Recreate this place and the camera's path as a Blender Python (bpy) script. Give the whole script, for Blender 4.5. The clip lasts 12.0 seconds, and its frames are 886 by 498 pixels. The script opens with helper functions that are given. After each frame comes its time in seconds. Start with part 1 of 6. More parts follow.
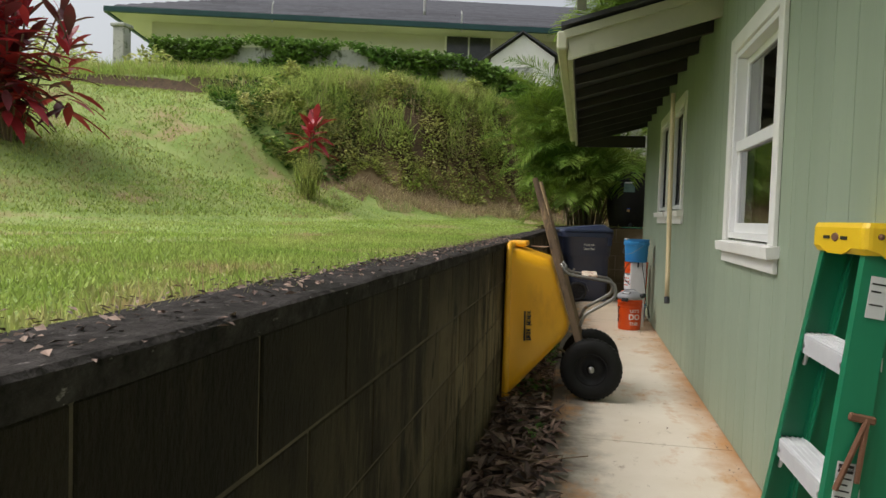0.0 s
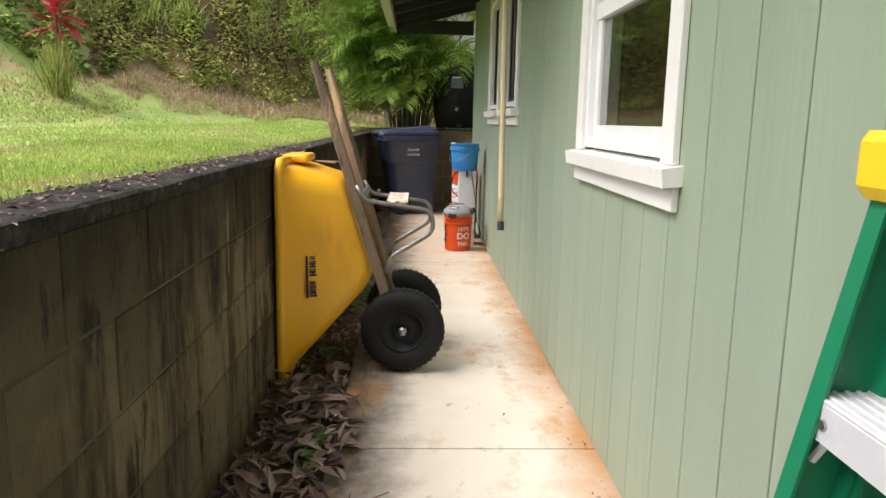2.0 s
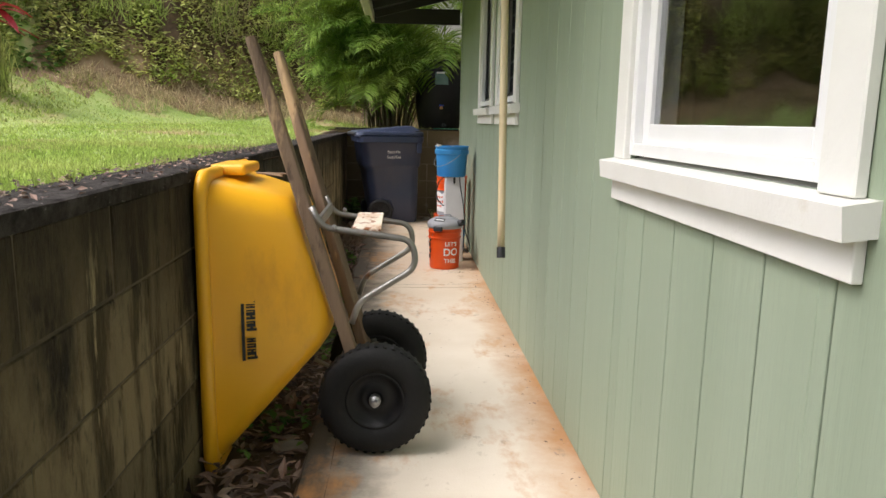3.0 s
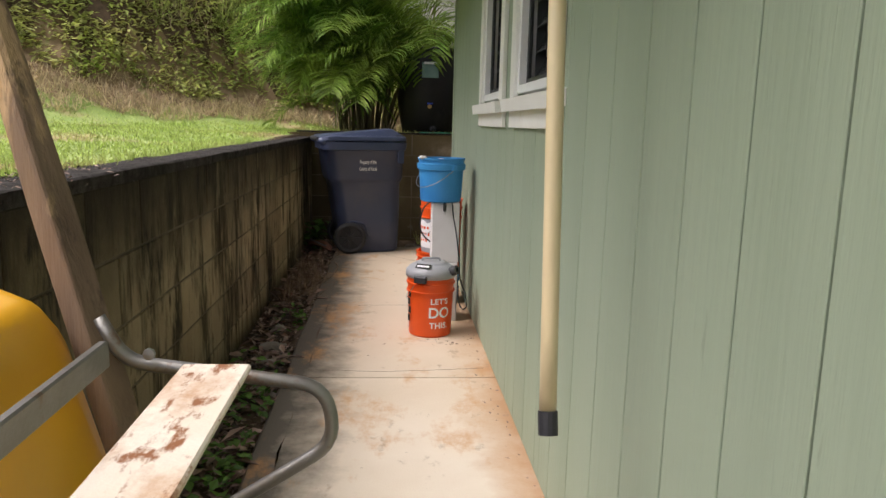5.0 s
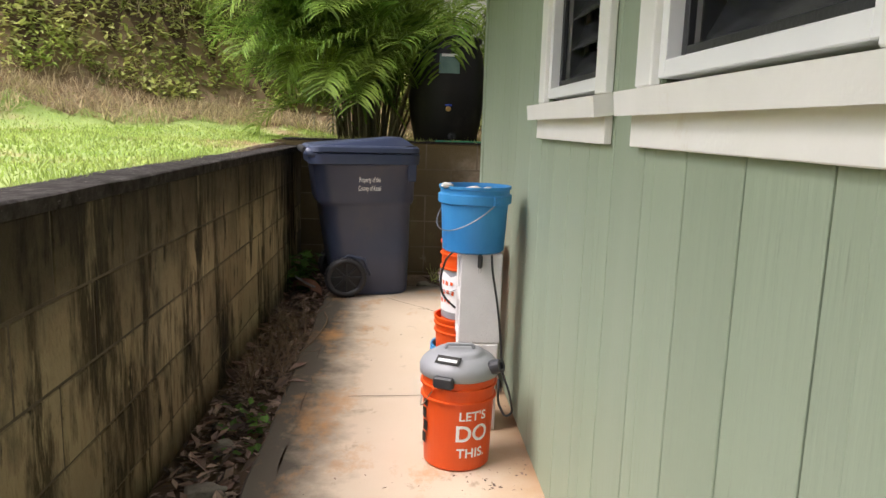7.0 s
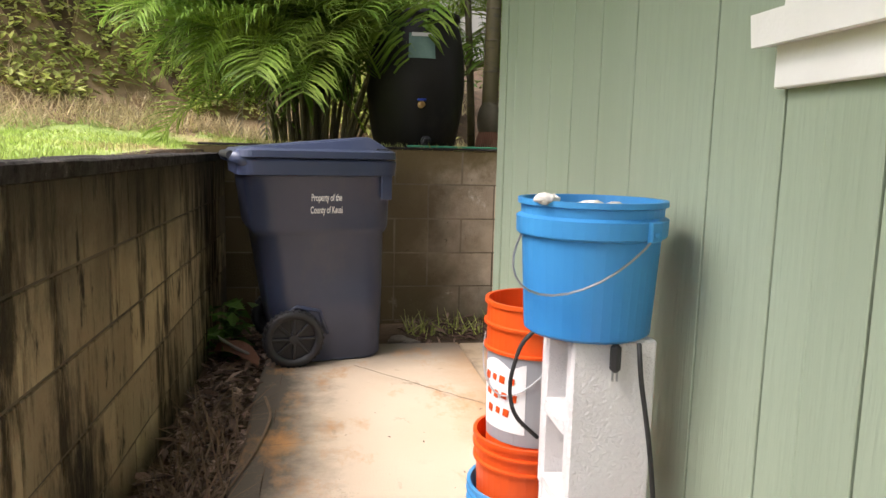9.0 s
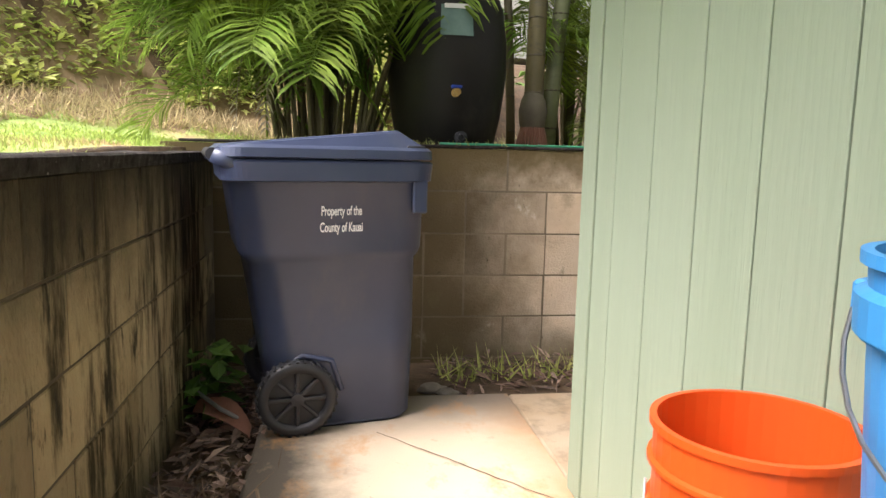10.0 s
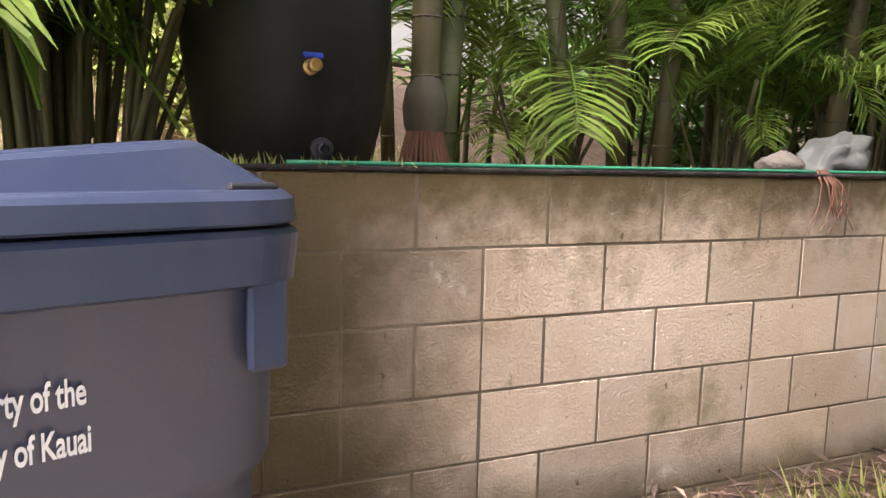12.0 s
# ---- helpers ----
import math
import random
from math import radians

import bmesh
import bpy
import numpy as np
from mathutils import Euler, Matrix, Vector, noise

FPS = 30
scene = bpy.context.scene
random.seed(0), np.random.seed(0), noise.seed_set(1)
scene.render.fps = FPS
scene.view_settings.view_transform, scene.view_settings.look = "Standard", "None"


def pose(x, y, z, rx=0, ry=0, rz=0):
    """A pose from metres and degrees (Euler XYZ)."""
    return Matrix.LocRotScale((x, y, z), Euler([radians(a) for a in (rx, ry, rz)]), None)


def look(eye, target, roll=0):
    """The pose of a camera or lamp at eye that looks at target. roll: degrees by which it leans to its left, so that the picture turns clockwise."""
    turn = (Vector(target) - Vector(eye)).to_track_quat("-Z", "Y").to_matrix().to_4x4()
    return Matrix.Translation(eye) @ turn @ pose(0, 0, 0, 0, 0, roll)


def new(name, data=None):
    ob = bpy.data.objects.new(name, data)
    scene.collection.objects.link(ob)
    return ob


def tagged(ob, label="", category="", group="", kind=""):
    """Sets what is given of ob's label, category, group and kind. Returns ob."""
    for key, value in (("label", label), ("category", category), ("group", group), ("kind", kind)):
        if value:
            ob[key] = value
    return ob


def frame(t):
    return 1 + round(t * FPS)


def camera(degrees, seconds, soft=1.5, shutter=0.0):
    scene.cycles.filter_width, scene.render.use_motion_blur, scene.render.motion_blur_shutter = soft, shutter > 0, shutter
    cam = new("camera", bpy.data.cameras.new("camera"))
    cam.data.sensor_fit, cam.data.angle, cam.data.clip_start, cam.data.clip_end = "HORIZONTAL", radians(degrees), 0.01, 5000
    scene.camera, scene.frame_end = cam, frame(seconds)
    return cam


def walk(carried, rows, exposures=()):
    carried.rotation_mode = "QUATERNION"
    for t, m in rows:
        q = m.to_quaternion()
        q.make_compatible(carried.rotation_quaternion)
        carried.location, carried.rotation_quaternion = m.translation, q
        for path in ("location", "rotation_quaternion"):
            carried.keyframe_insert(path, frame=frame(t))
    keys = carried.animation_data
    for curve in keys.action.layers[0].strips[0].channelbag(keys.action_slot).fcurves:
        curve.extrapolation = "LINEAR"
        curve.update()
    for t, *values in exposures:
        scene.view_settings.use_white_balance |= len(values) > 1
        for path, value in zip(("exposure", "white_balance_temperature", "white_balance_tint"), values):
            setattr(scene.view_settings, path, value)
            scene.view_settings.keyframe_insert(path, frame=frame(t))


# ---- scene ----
cam = camera(63.2, 12.0)
PATH = [
    (0, (0.188, 0.737, 1.139), (-0.188, 2.699, 1.048), 1.8),
    (0.5, (0.207, 1.003, 1.11), (0.038, 2.985, 0.902), 1.5),
    (1, (0.247, 1.376, 1.125), (0.17, 3.353, 0.834), 1.4),
    (1.5, (0.261, 1.741, 1.155), (0.253, 3.712, 0.817), 1.3),
    (2, (0.33, 2.138, 1.155), (0.409, 4.106, 0.805), 1.2),
    (2.5, (0.352, 2.553, 1.157), (0.476, 4.518, 0.806), 1.1),
    (2.7, (0.35, 2.724, 1.154), (0.473, 4.689, 0.804), 1.1),
    (4.3, (0.494, 4.147, 1.145), (0.638, 6.111, 0.796), 1.5),
    (4.5, (0.522, 4.331, 1.145), (0.662, 6.295, 0.797), 1.4),
    (5, (0.498, 4.76, 1.146), (0.645, 6.725, 0.803), 1.4),
    (5.5, (0.528, 5.178, 1.155), (0.675, 7.143, 0.812), 1.4),
    (6, (0.495, 5.628, 1.158), (0.641, 7.594, 0.821), 1.6),
    (6.5, (0.478, 6.003, 1.166), (0.612, 7.97, 0.833), 1.8),
    (7, (0.505, 6.213, 1.164), (0.627, 8.181, 0.831), 1.8),
    (7.2, (0.533, 6.28, 1.166), (0.655, 8.248, 0.831), 1.7),
    (8.8, (0.308, 7.481, 1.027), (0.631, 9.435, 0.747), 1.7),
    (9, (0.301, 7.663, 1.033), (0.62, 9.619, 0.762), 1.4),
    (9.5, (0.296, 8.098, 1.029), (0.61, 10.054, 0.751), 1.6),
    (10, (0.278, 8.53, 1.017), (0.575, 10.49, 0.748), 1.4),
    (10.5, (0.293, 8.945, 1.012), (0.583, 10.906, 0.747), 1.2),
    (11, (0.327, 9.396, 1.039), (0.775, 11.328, 0.774), 1.5),
    (11.5, (0.356, 9.802, 1.061), (0.95, 11.694, 0.804), 1.8),
    (12, (0.432, 10.203, 1.072), (1.209, 12.029, 0.822), 1.3),
]
EXPOSURES = [(0.0, 0.1, 6500, 10), (0.5, 0.68, 6500, 12), (1.0, 0.85, 6500, 13), (1.5, 0.92, 6450, 14), (2.5, 0.80, 6450, 14), (4.5, 0.65, 6500, 17),
             (6.5, 1.02, 6500, 16), (9.0, 1.4, 6550, 16), (9.5, 1.58, 6600, 16), (10.5, 2.15, 6600, 18), (11.0, 2.3, 6500, 21), (12.0, 2.15, 6400, 24)]
walk(cam, [(t, look(eye, target, roll)) for t, eye, target, roll in PATH],
     exposures=EXPOSURES)
# ---- world, sun, exposure ----
world = bpy.data.worlds.new("overcast")
scene.world = world
world.use_nodes = True
wn, wl = world.node_tree.nodes, world.node_tree.links
sky = wn.new("ShaderNodeTexSky")
sky.sky_type, sky.sun_disc = "NISHITA", False
sky.sun_elevation, sky.sun_rotation = radians(57), radians(250)
sky.air_density, sky.dust_density = 1.2, 4.0
grey = wn.new("ShaderNodeHueSaturation")
grey.inputs["Saturation"].default_value = 0.25
wl.new(sky.outputs[0], grey.inputs["Color"])
wl.new(grey.outputs[0], wn["Background"].inputs["Color"])
wn["Background"].inputs["Strength"].default_value = 0.15
sun = new("sun", bpy.data.lights.new("sun", "SUN"))
sun.data.energy, sun.data.angle, sun.data.color = 1.5, radians(40), (1.0, 0.96, 0.9)
sun.matrix_world = look((-6.5, -1.2, 10.3), (0, 0, 0))


# ---- materials ----
def mat(name, c1, c2, scale=6.0, rough=0.7, metal=0.0, bump=0.15, bscale=80.0, stain=None, stretch=(1, 1, 1),
        rand=0.0, island=0.0, trans=0.0, spec=0.5, wear=None, bands=(), more=(), over=()):
    """Two noises mix c1 and c2; stain: (colour, scale, threshold, stretch); wear: a finer one of the same form."""
    m = bpy.data.materials.new(name)
    m.use_nodes = True
    n, l = m.node_tree.nodes, m.node_tree.links
    b = n["Principled BSDF"]
    geo = n.new("ShaderNodeNewGeometry")

    def noisy(sc, st, detail=6.0, rg=0.6):
        mp = n.new("ShaderNodeVectorMath")
        mp.operation = "MULTIPLY"
        mp.inputs[1].default_value = [sc * s for s in st]
        l.new(geo.outputs["Position"], mp.inputs[0])
        t = n.new("ShaderNodeTexNoise")
        t.inputs["Scale"].default_value, t.inputs["Detail"].default_value, t.inputs["Roughness"].default_value = 1.0, detail, rg
        l.new(mp.outputs[0], t.inputs["Vector"])
        return t.outputs["Fac"]

    def mix(fac, a, c):
        x = n.new("ShaderNodeMix")
        x.data_type = "RGBA"
        l.new(fac, x.inputs[0])
        for sock, v in ((x.inputs[6], a), (x.inputs[7], c)):
            if isinstance(v, bpy.types.NodeSocket):
                l.new(v, sock)
            else:
                sock.default_value = (*v, 1)
        return x.outputs[2]

    def ramp(fac, lo, hi, top=1.0):
        r = n.new("ShaderNodeMapRange")
        r.inputs[1].default_value, r.inputs[2].default_value, r.inputs[4].default_value = lo, hi, top
        l.new(fac, r.inputs[0])
        return r.outputs[0]

    col = mix(ramp(noisy(scale, stretch), 0.3, 0.7), c1, c2)
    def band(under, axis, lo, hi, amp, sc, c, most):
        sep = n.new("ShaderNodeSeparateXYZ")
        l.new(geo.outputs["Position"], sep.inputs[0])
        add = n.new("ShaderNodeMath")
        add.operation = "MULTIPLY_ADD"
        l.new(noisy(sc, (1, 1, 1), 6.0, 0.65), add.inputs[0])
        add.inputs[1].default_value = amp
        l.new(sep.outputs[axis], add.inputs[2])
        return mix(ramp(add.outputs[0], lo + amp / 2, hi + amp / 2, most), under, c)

    for spec_ in bands:
        col = band(col, *spec_)
    for s in (stain, wear, *more):
        if s:
            col = mix(ramp(noisy(s[1], s[3], 9.0, 0.69), s[2], s[2] + (s[4] if len(s) > 4 else 0.12)), col, s[0])
    for spec_ in over:
        col = band(col, *spec_)
    if rand or island:
        if rand:
            src = n.new("ShaderNodeObjectInfo").outputs["Random"]
        else:
            src = geo.outputs["Random Per Island"]
        hv = n.new("ShaderNodeHueSaturation")
        amount = rand or island
        v = n.new("ShaderNodeMapRange")
        v.inputs[3].default_value, v.inputs[4].default_value = 1 - amount, 1 + amount
        l.new(src, v.inputs[0])
        l.new(v.outputs[0], hv.inputs["Value"])
        l.new(col, hv.inputs["Color"])
        col = hv.outputs[0]
    l.new(col, b.inputs["Base Color"])
    b.inputs["Roughness"].default_value, b.inputs["Metallic"].default_value = rough, metal
    b.inputs["Specular IOR Level"].default_value = spec
    if bump:
        bm_ = n.new("ShaderNodeBump")
        bm_.inputs["Strength"].default_value, bm_.inputs["Distance"].default_value = bump, 0.01
        l.new(noisy(bscale, stretch, 4.0), bm_.inputs["Height"])
        l.new(bm_.outputs[0], b.inputs["Normal"])
    if trans:
        t = n.new("ShaderNodeBsdfTranslucent")
        l.new(col, t.inputs["Color"])
        ms = n.new("ShaderNodeMixShader")
        ms.inputs[0].default_value = trans
        l.new(b.outputs[0], ms.inputs[1])
        l.new(t.outputs[0], ms.inputs[2])
        l.new(ms.outputs[0], n["Material Output"].inputs["Surface"])
    return m


M_SIDING = mat("sage_siding", (0.265, 0.325, 0.23), (0.31, 0.37, 0.27), 3.0, 0.6, bump=0.3, bscale=55, stretch=(1, 1, 0.08), rand=0.035,
               stain=((0.26, 0.30, 0.22), 1.3, 0.60, (1, 1, 0.3), 0.25), wear=((0.22, 0.27, 0.19), 26.0, 0.655, (1, 1, 0.12), 0.07))
M_GROOVE = mat("groove_green", (0.075, 0.09, 0.065), (0.11, 0.13, 0.09), 8, 0.8)
M_TRIM = mat("white_trim", (0.76, 0.75, 0.70), (0.82, 0.81, 0.77), 5, 0.5, bump=0.12, bscale=90, stain=((0.60, 0.52, 0.38), 4.0, 0.64, (1, 1, 1), 0.2))
M_VINYL = mat("white_vinyl", (0.80, 0.80, 0.79), (0.84, 0.84, 0.83), 6, 0.35, bump=0.03)
M_OLIVE = mat("olive_trim", (0.42, 0.42, 0.31), (0.50, 0.49, 0.37), 4, 0.6, stain=((0.30, 0.30, 0.2), 3.0, 0.62, (1, 1, 1), 0.15))
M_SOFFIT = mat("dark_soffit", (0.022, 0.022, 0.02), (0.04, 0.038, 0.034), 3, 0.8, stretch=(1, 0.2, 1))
M_SLAB = mat("concrete_slab", (0.64, 0.56, 0.45), (0.74, 0.67, 0.57), 1.6, 0.85, bump=0.25, bscale=140,
             stain=((0.50, 0.25, 0.09), 2.2, 0.53, (1.3, 0.7, 1), 0.16), wear=((0.30, 0.22, 0.15), 7.0, 0.60, (1, 0.7, 1), 0.12), more=(((0.20, 0.15, 0.10), 45.0, 0.66, (1, 1, 1), 0.05),),
             bands=((0, 0.80, 1.02, 0.42, 2.6, (0.44, 0.21, 0.07), 0.9), (1, 6.2, 8.6, 1.4, 2.2, (0.55, 0.39, 0.25), 0.55), (0, 0.36, 0.12, 0.36, 6.0, (0.085, 0.07, 0.053), 0.95), (1, 10.95, 11.35, 0.3, 3.0, (0.17, 0.145, 0.12), 0.8)))
M_SLABREAR = mat("grimy_concrete", (0.42, 0.30, 0.19), (0.50, 0.40, 0.29), 3, 0.88, bump=0.3, bscale=120, stain=((0.14, 0.12, 0.09), 3.5, 0.52, (1, 1, 1), 0.2))
M_SLABEDGE = mat("mossy_concrete", (0.19, 0.17, 0.14), (0.34, 0.30, 0.25), 7, 0.9, bump=0.4, bscale=120,
                 stain=((0.07, 0.065, 0.05), 4, 0.55, (1, 1, 1), 0.2))
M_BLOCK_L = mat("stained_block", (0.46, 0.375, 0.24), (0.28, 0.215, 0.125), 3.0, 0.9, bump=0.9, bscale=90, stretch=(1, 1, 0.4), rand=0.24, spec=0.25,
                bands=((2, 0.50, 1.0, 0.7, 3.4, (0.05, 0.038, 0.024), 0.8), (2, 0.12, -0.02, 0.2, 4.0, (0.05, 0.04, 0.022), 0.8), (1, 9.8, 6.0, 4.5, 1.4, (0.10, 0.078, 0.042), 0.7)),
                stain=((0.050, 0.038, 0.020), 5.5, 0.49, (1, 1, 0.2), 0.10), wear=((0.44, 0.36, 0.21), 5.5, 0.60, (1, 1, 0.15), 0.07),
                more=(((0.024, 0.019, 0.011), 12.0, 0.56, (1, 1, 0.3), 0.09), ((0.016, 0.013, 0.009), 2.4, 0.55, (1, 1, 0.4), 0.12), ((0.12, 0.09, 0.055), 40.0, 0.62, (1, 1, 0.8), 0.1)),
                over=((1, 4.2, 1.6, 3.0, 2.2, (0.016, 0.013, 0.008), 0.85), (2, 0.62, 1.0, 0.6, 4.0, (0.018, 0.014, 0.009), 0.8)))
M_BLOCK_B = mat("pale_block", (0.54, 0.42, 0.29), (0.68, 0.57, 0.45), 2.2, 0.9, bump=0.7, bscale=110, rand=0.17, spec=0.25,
                # x bands here and in over: mould plus the bin's shade, put into the colour
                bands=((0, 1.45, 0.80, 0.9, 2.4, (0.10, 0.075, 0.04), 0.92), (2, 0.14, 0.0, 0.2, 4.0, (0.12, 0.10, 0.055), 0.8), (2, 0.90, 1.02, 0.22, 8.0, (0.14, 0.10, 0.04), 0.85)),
                stain=((0.27, 0.22, 0.11), 1.9, 0.55, (1, 1, 0.8), 0.16), wear=((0.05, 0.042, 0.018), 30.0, 0.635, (1, 1, 0.6), 0.07),
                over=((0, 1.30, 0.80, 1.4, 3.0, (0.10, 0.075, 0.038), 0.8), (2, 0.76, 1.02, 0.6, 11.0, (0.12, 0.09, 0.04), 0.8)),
                more=(((0.33, 0.32, 0.16), 1.4, 0.60, (1, 1, 0.6), 0.14), ((0.70, 0.61, 0.51), 3.2, 0.63, (1, 1, 0.8), 0.06), ((0.10, 0.085, 0.04), 6.0, 0.66, (1, 1, 0.5), 0.08)))
M_MORTAR = mat("mortar", (0.03, 0.025, 0.017), (0.16, 0.125, 0.08), 3, 0.95, bump=0.5, bscale=120)
M_MORTAR_B = mat("pale_mortar", (0.10, 0.08, 0.05), (0.24, 0.19, 0.13), 3, 0.95, bump=0.5, bscale=120)
M_CAP = mat("mouldy_cap", (0.016, 0.014, 0.012), (0.075, 0.066, 0.062), 26, 0.97, bump=1.0, bscale=70, spec=0.15, stain=((0.016, 0.015, 0.012), 5, 0.48, (1, 1, 1), 0.2),
            wear=((0.26, 0.235, 0.22), 55, 0.63, (1, 0.5, 1), 0.06), more=(((0.13, 0.11, 0.10), 12, 0.62, (1, 0.5, 1), 0.1),))
M_SOIL = mat("soil", (0.055, 0.036, 0.020), (0.14, 0.088, 0.05), 12, 0.95, bump=0.8, bscale=60)
M_BANK = mat("bare_bank", (0.20, 0.13, 0.07), (0.36, 0.26, 0.15), 5, 0.95, bump=0.9, bscale=40, stain=((0.13, 0.085, 0.045), 4, 0.54, (1, 1, 1), 0.12), wear=((0.27, 0.33, 0.09), 2.5, 0.58, (1, 1, 1), 0.1))
M_LAWN = mat("lawn_ground", (0.22, 0.33, 0.07), (0.37, 0.43, 0.15), 2.3, 0.95, bump=0.6, bscale=70,
             stain=((0.42, 0.31, 0.17), 0.9, 0.54, (1, 1, 1), 0.12), wear=((0.14, 0.22, 0.035), 3.0, 0.58, (1, 1, 1), 0.2))
M_GRASS = mat("grass_blades", (0.29, 0.42, 0.085), (0.49, 0.55, 0.18), 1.1, 0.8, bump=0, island=0.4, trans=0.35, spec=0.2,
              stain=((0.50, 0.40, 0.22), 0.9, 0.54, (1, 1, 1), 0.12))
M_SLOPE = mat("slope_grass", (0.28, 0.39, 0.08), (0.48, 0.53, 0.175), 0.8, 0.8, bump=0, island=0.45, trans=0.3, spec=0.2,
              stain=((0.42, 0.31, 0.19), 0.8, 0.52, (1, 1, 1), 0.14))
M_DRY = mat("dry_grass", (0.54, 0.43, 0.28), (0.45, 0.40, 0.21), 1.0, 0.85, bump=0, island=0.45, trans=0.3, spec=0.15)
M_WEED = mat("weed_leaves", (0.30, 0.40, 0.08), (0.62, 0.58, 0.25), 1.6, 0.6, bump=0, island=0.6, trans=0.4, spec=0.3)
M_VINE = mat("vine_leaves", (0.06, 0.14, 0.025), (0.14, 0.25, 0.045), 1.5, 0.55, bump=0, island=0.5, trans=0.25, spec=0.35)
M_HEDGE = mat("fence_vine_leaves", (0.10, 0.20, 0.04), (0.22, 0.34, 0.08), 1.5, 0.6, bump=0, island=0.5, trans=0.3, spec=0.3)
M_PALM = mat("palm_leaf", (0.085, 0.20, 0.025), (0.32, 0.40, 0.08), 1.3, 0.45, bump=0, island=0.5, trans=0.4, spec=0.15)
M_PALMDRY = mat("dead_palm_leaf", (0.24, 0.20, 0.15), (0.33, 0.29, 0.22), 3, 0.8, bump=0, island=0.3, trans=0.2)
M_STEM = mat("palm_stem", (0.075, 0.062, 0.028), (0.14, 0.115, 0.05), 6, 0.55, bump=0.2, bscale=40, stretch=(1, 1, 0.3), stain=((0.07, 0.065, 0.04), 5, 0.57, (1, 1, 2.5), 0.1))
M_STEMPALE = mat("pale_palm_stem", (0.11, 0.13, 0.055), (0.19, 0.20, 0.10), 5, 0.5, bump=0.2, bscale=40, stain=((0.11, 0.13, 0.06), 6, 0.55, (1, 1, 2.5), 0.12))
M_RING = mat("stem_ring", (0.09, 0.075, 0.05), (0.14, 0.12, 0.08), 9, 0.8)
M_ROOT = mat("aerial_root", (0.16, 0.07, 0.04), (0.24, 0.11, 0.07), 9, 0.8, bump=0.3)
M_TI = mat("ti_leaf", (0.62, 0.06, 0.07), (0.40, 0.035, 0.055), 2.0, 0.4, bump=0, island=0.5, trans=0.25, spec=0.45)
M_TIDARK = mat("dark_ti_leaf", (0.24, 0.03, 0.05), (0.10, 0.045, 0.04), 2.0, 0.4, bump=0, island=0.6, trans=0.2, spec=0.45)
M_LITTER = mat("dead_leaves", (0.11, 0.055, 0.042), (0.30, 0.22, 0.17), 9, 0.7, bump=0.2, island=0.8)
M_TWIG = mat("twig", (0.17, 0.11, 0.07), (0.24, 0.17, 0.11), 8, 0.85)
M_STONE = mat("grey_stone", (0.20, 0.17, 0.14), (0.32, 0.28, 0.23), 8, 0.9, bump=0.6, bscale=70)
M_YELLOW = mat("yellow_poly", (0.86, 0.42, 0.012), (0.90, 0.47, 0.02), 2, 0.33, bump=0.04, bscale=40, stain=((0.60, 0.27, 0.02), 2.2, 0.63, (1, 1, 0.4), 0.2))
M_HANDLE = mat("weathered_wood", (0.13, 0.085, 0.055), (0.26, 0.18, 0.115), 9, 0.8, bump=0.5, bscale=90, stretch=(1, 1, 0.12), stain=((0.44, 0.30, 0.165), 7.0, 0.53, (1, 1, 0.25), 0.08), wear=((0.06, 0.04, 0.03), 16.0, 0.62, (1, 1, 0.3), 0.1))
M_TUBE = mat("grey_steel", (0.20, 0.19, 0.17), (0.30, 0.29, 0.27), 9, 0.42, 0.75, stain=((0.19, 0.09, 0.04), 8, 0.58, (1, 1, 1), 0.1))
M_PLATE = mat("rusty_white_plate", (0.66, 0.57, 0.45), (0.74, 0.67, 0.57), 8, 0.7, stain=((0.44, 0.25, 0.13), 9, 0.48, (1, 0.6, 1), 0.2), wear=((0.24, 0.09, 0.03), 30, 0.53, (1, 0.4, 1), 0.08))
M_TYRE = mat("black_tyre", (0.008, 0.008, 0.008), (0.014, 0.014, 0.014), 9, 0.72, spec=0.3, bump=0.2, bscale=60, wear=((0.07, 0.06, 0.05), 9, 0.66, (1, 1, 1), 0.12))
M_RIM = mat("black_rim", (0.008, 0.008, 0.009), (0.014, 0.014, 0.015), 6, 0.5, spec=0.3)
M_BIN = mat("bin_plastic", (0.040, 0.053, 0.102), (0.056, 0.070, 0.126), 2.5, 0.34, spec=0.55, bump=0.06, bscale=160, stain=((0.080, 0.087, 0.112), 2.2, 0.58, (1, 1, 0.6), 0.25), wear=((0.13, 0.13, 0.135), 5, 0.70, (1, 1, 0.6), 0.2))
M_BINBLACK = mat("bin_black", (0.02, 0.02, 0.024), (0.032, 0.032, 0.036), 6, 0.5)
M_WHITEINK = mat("white_ink", (0.75, 0.75, 0.75), (0.82, 0.82, 0.82), 9, 0.6, bump=0)
M_BLACKINK = mat("black_ink", (0.012, 0.010, 0.008), (0.02, 0.018, 0.015), 9, 0.6, bump=0)
M_ORANGE = mat("orange_plastic", (0.74, 0.085, 0.010), (0.80, 0.11, 0.015), 3, 0.38, bump=0.03, trans=0.12)
M_BLUE = mat("blue_plastic", (0.035, 0.24, 0.58), (0.06, 0.33, 0.66), 2.5, 0.4, bump=0.05, trans=0.18, stain=((0.16, 0.46, 0.72), 4, 0.56, (1, 1, 0.5), 0.2))
M_GREYLID = mat("grey_lid", (0.27, 0.275, 0.29), (0.33, 0.335, 0.35), 4, 0.45, bump=0.05)
M_WIRE = mat("wire", (0.30, 0.30, 0.30), (0.42, 0.42, 0.42), 9, 0.35, 0.9)
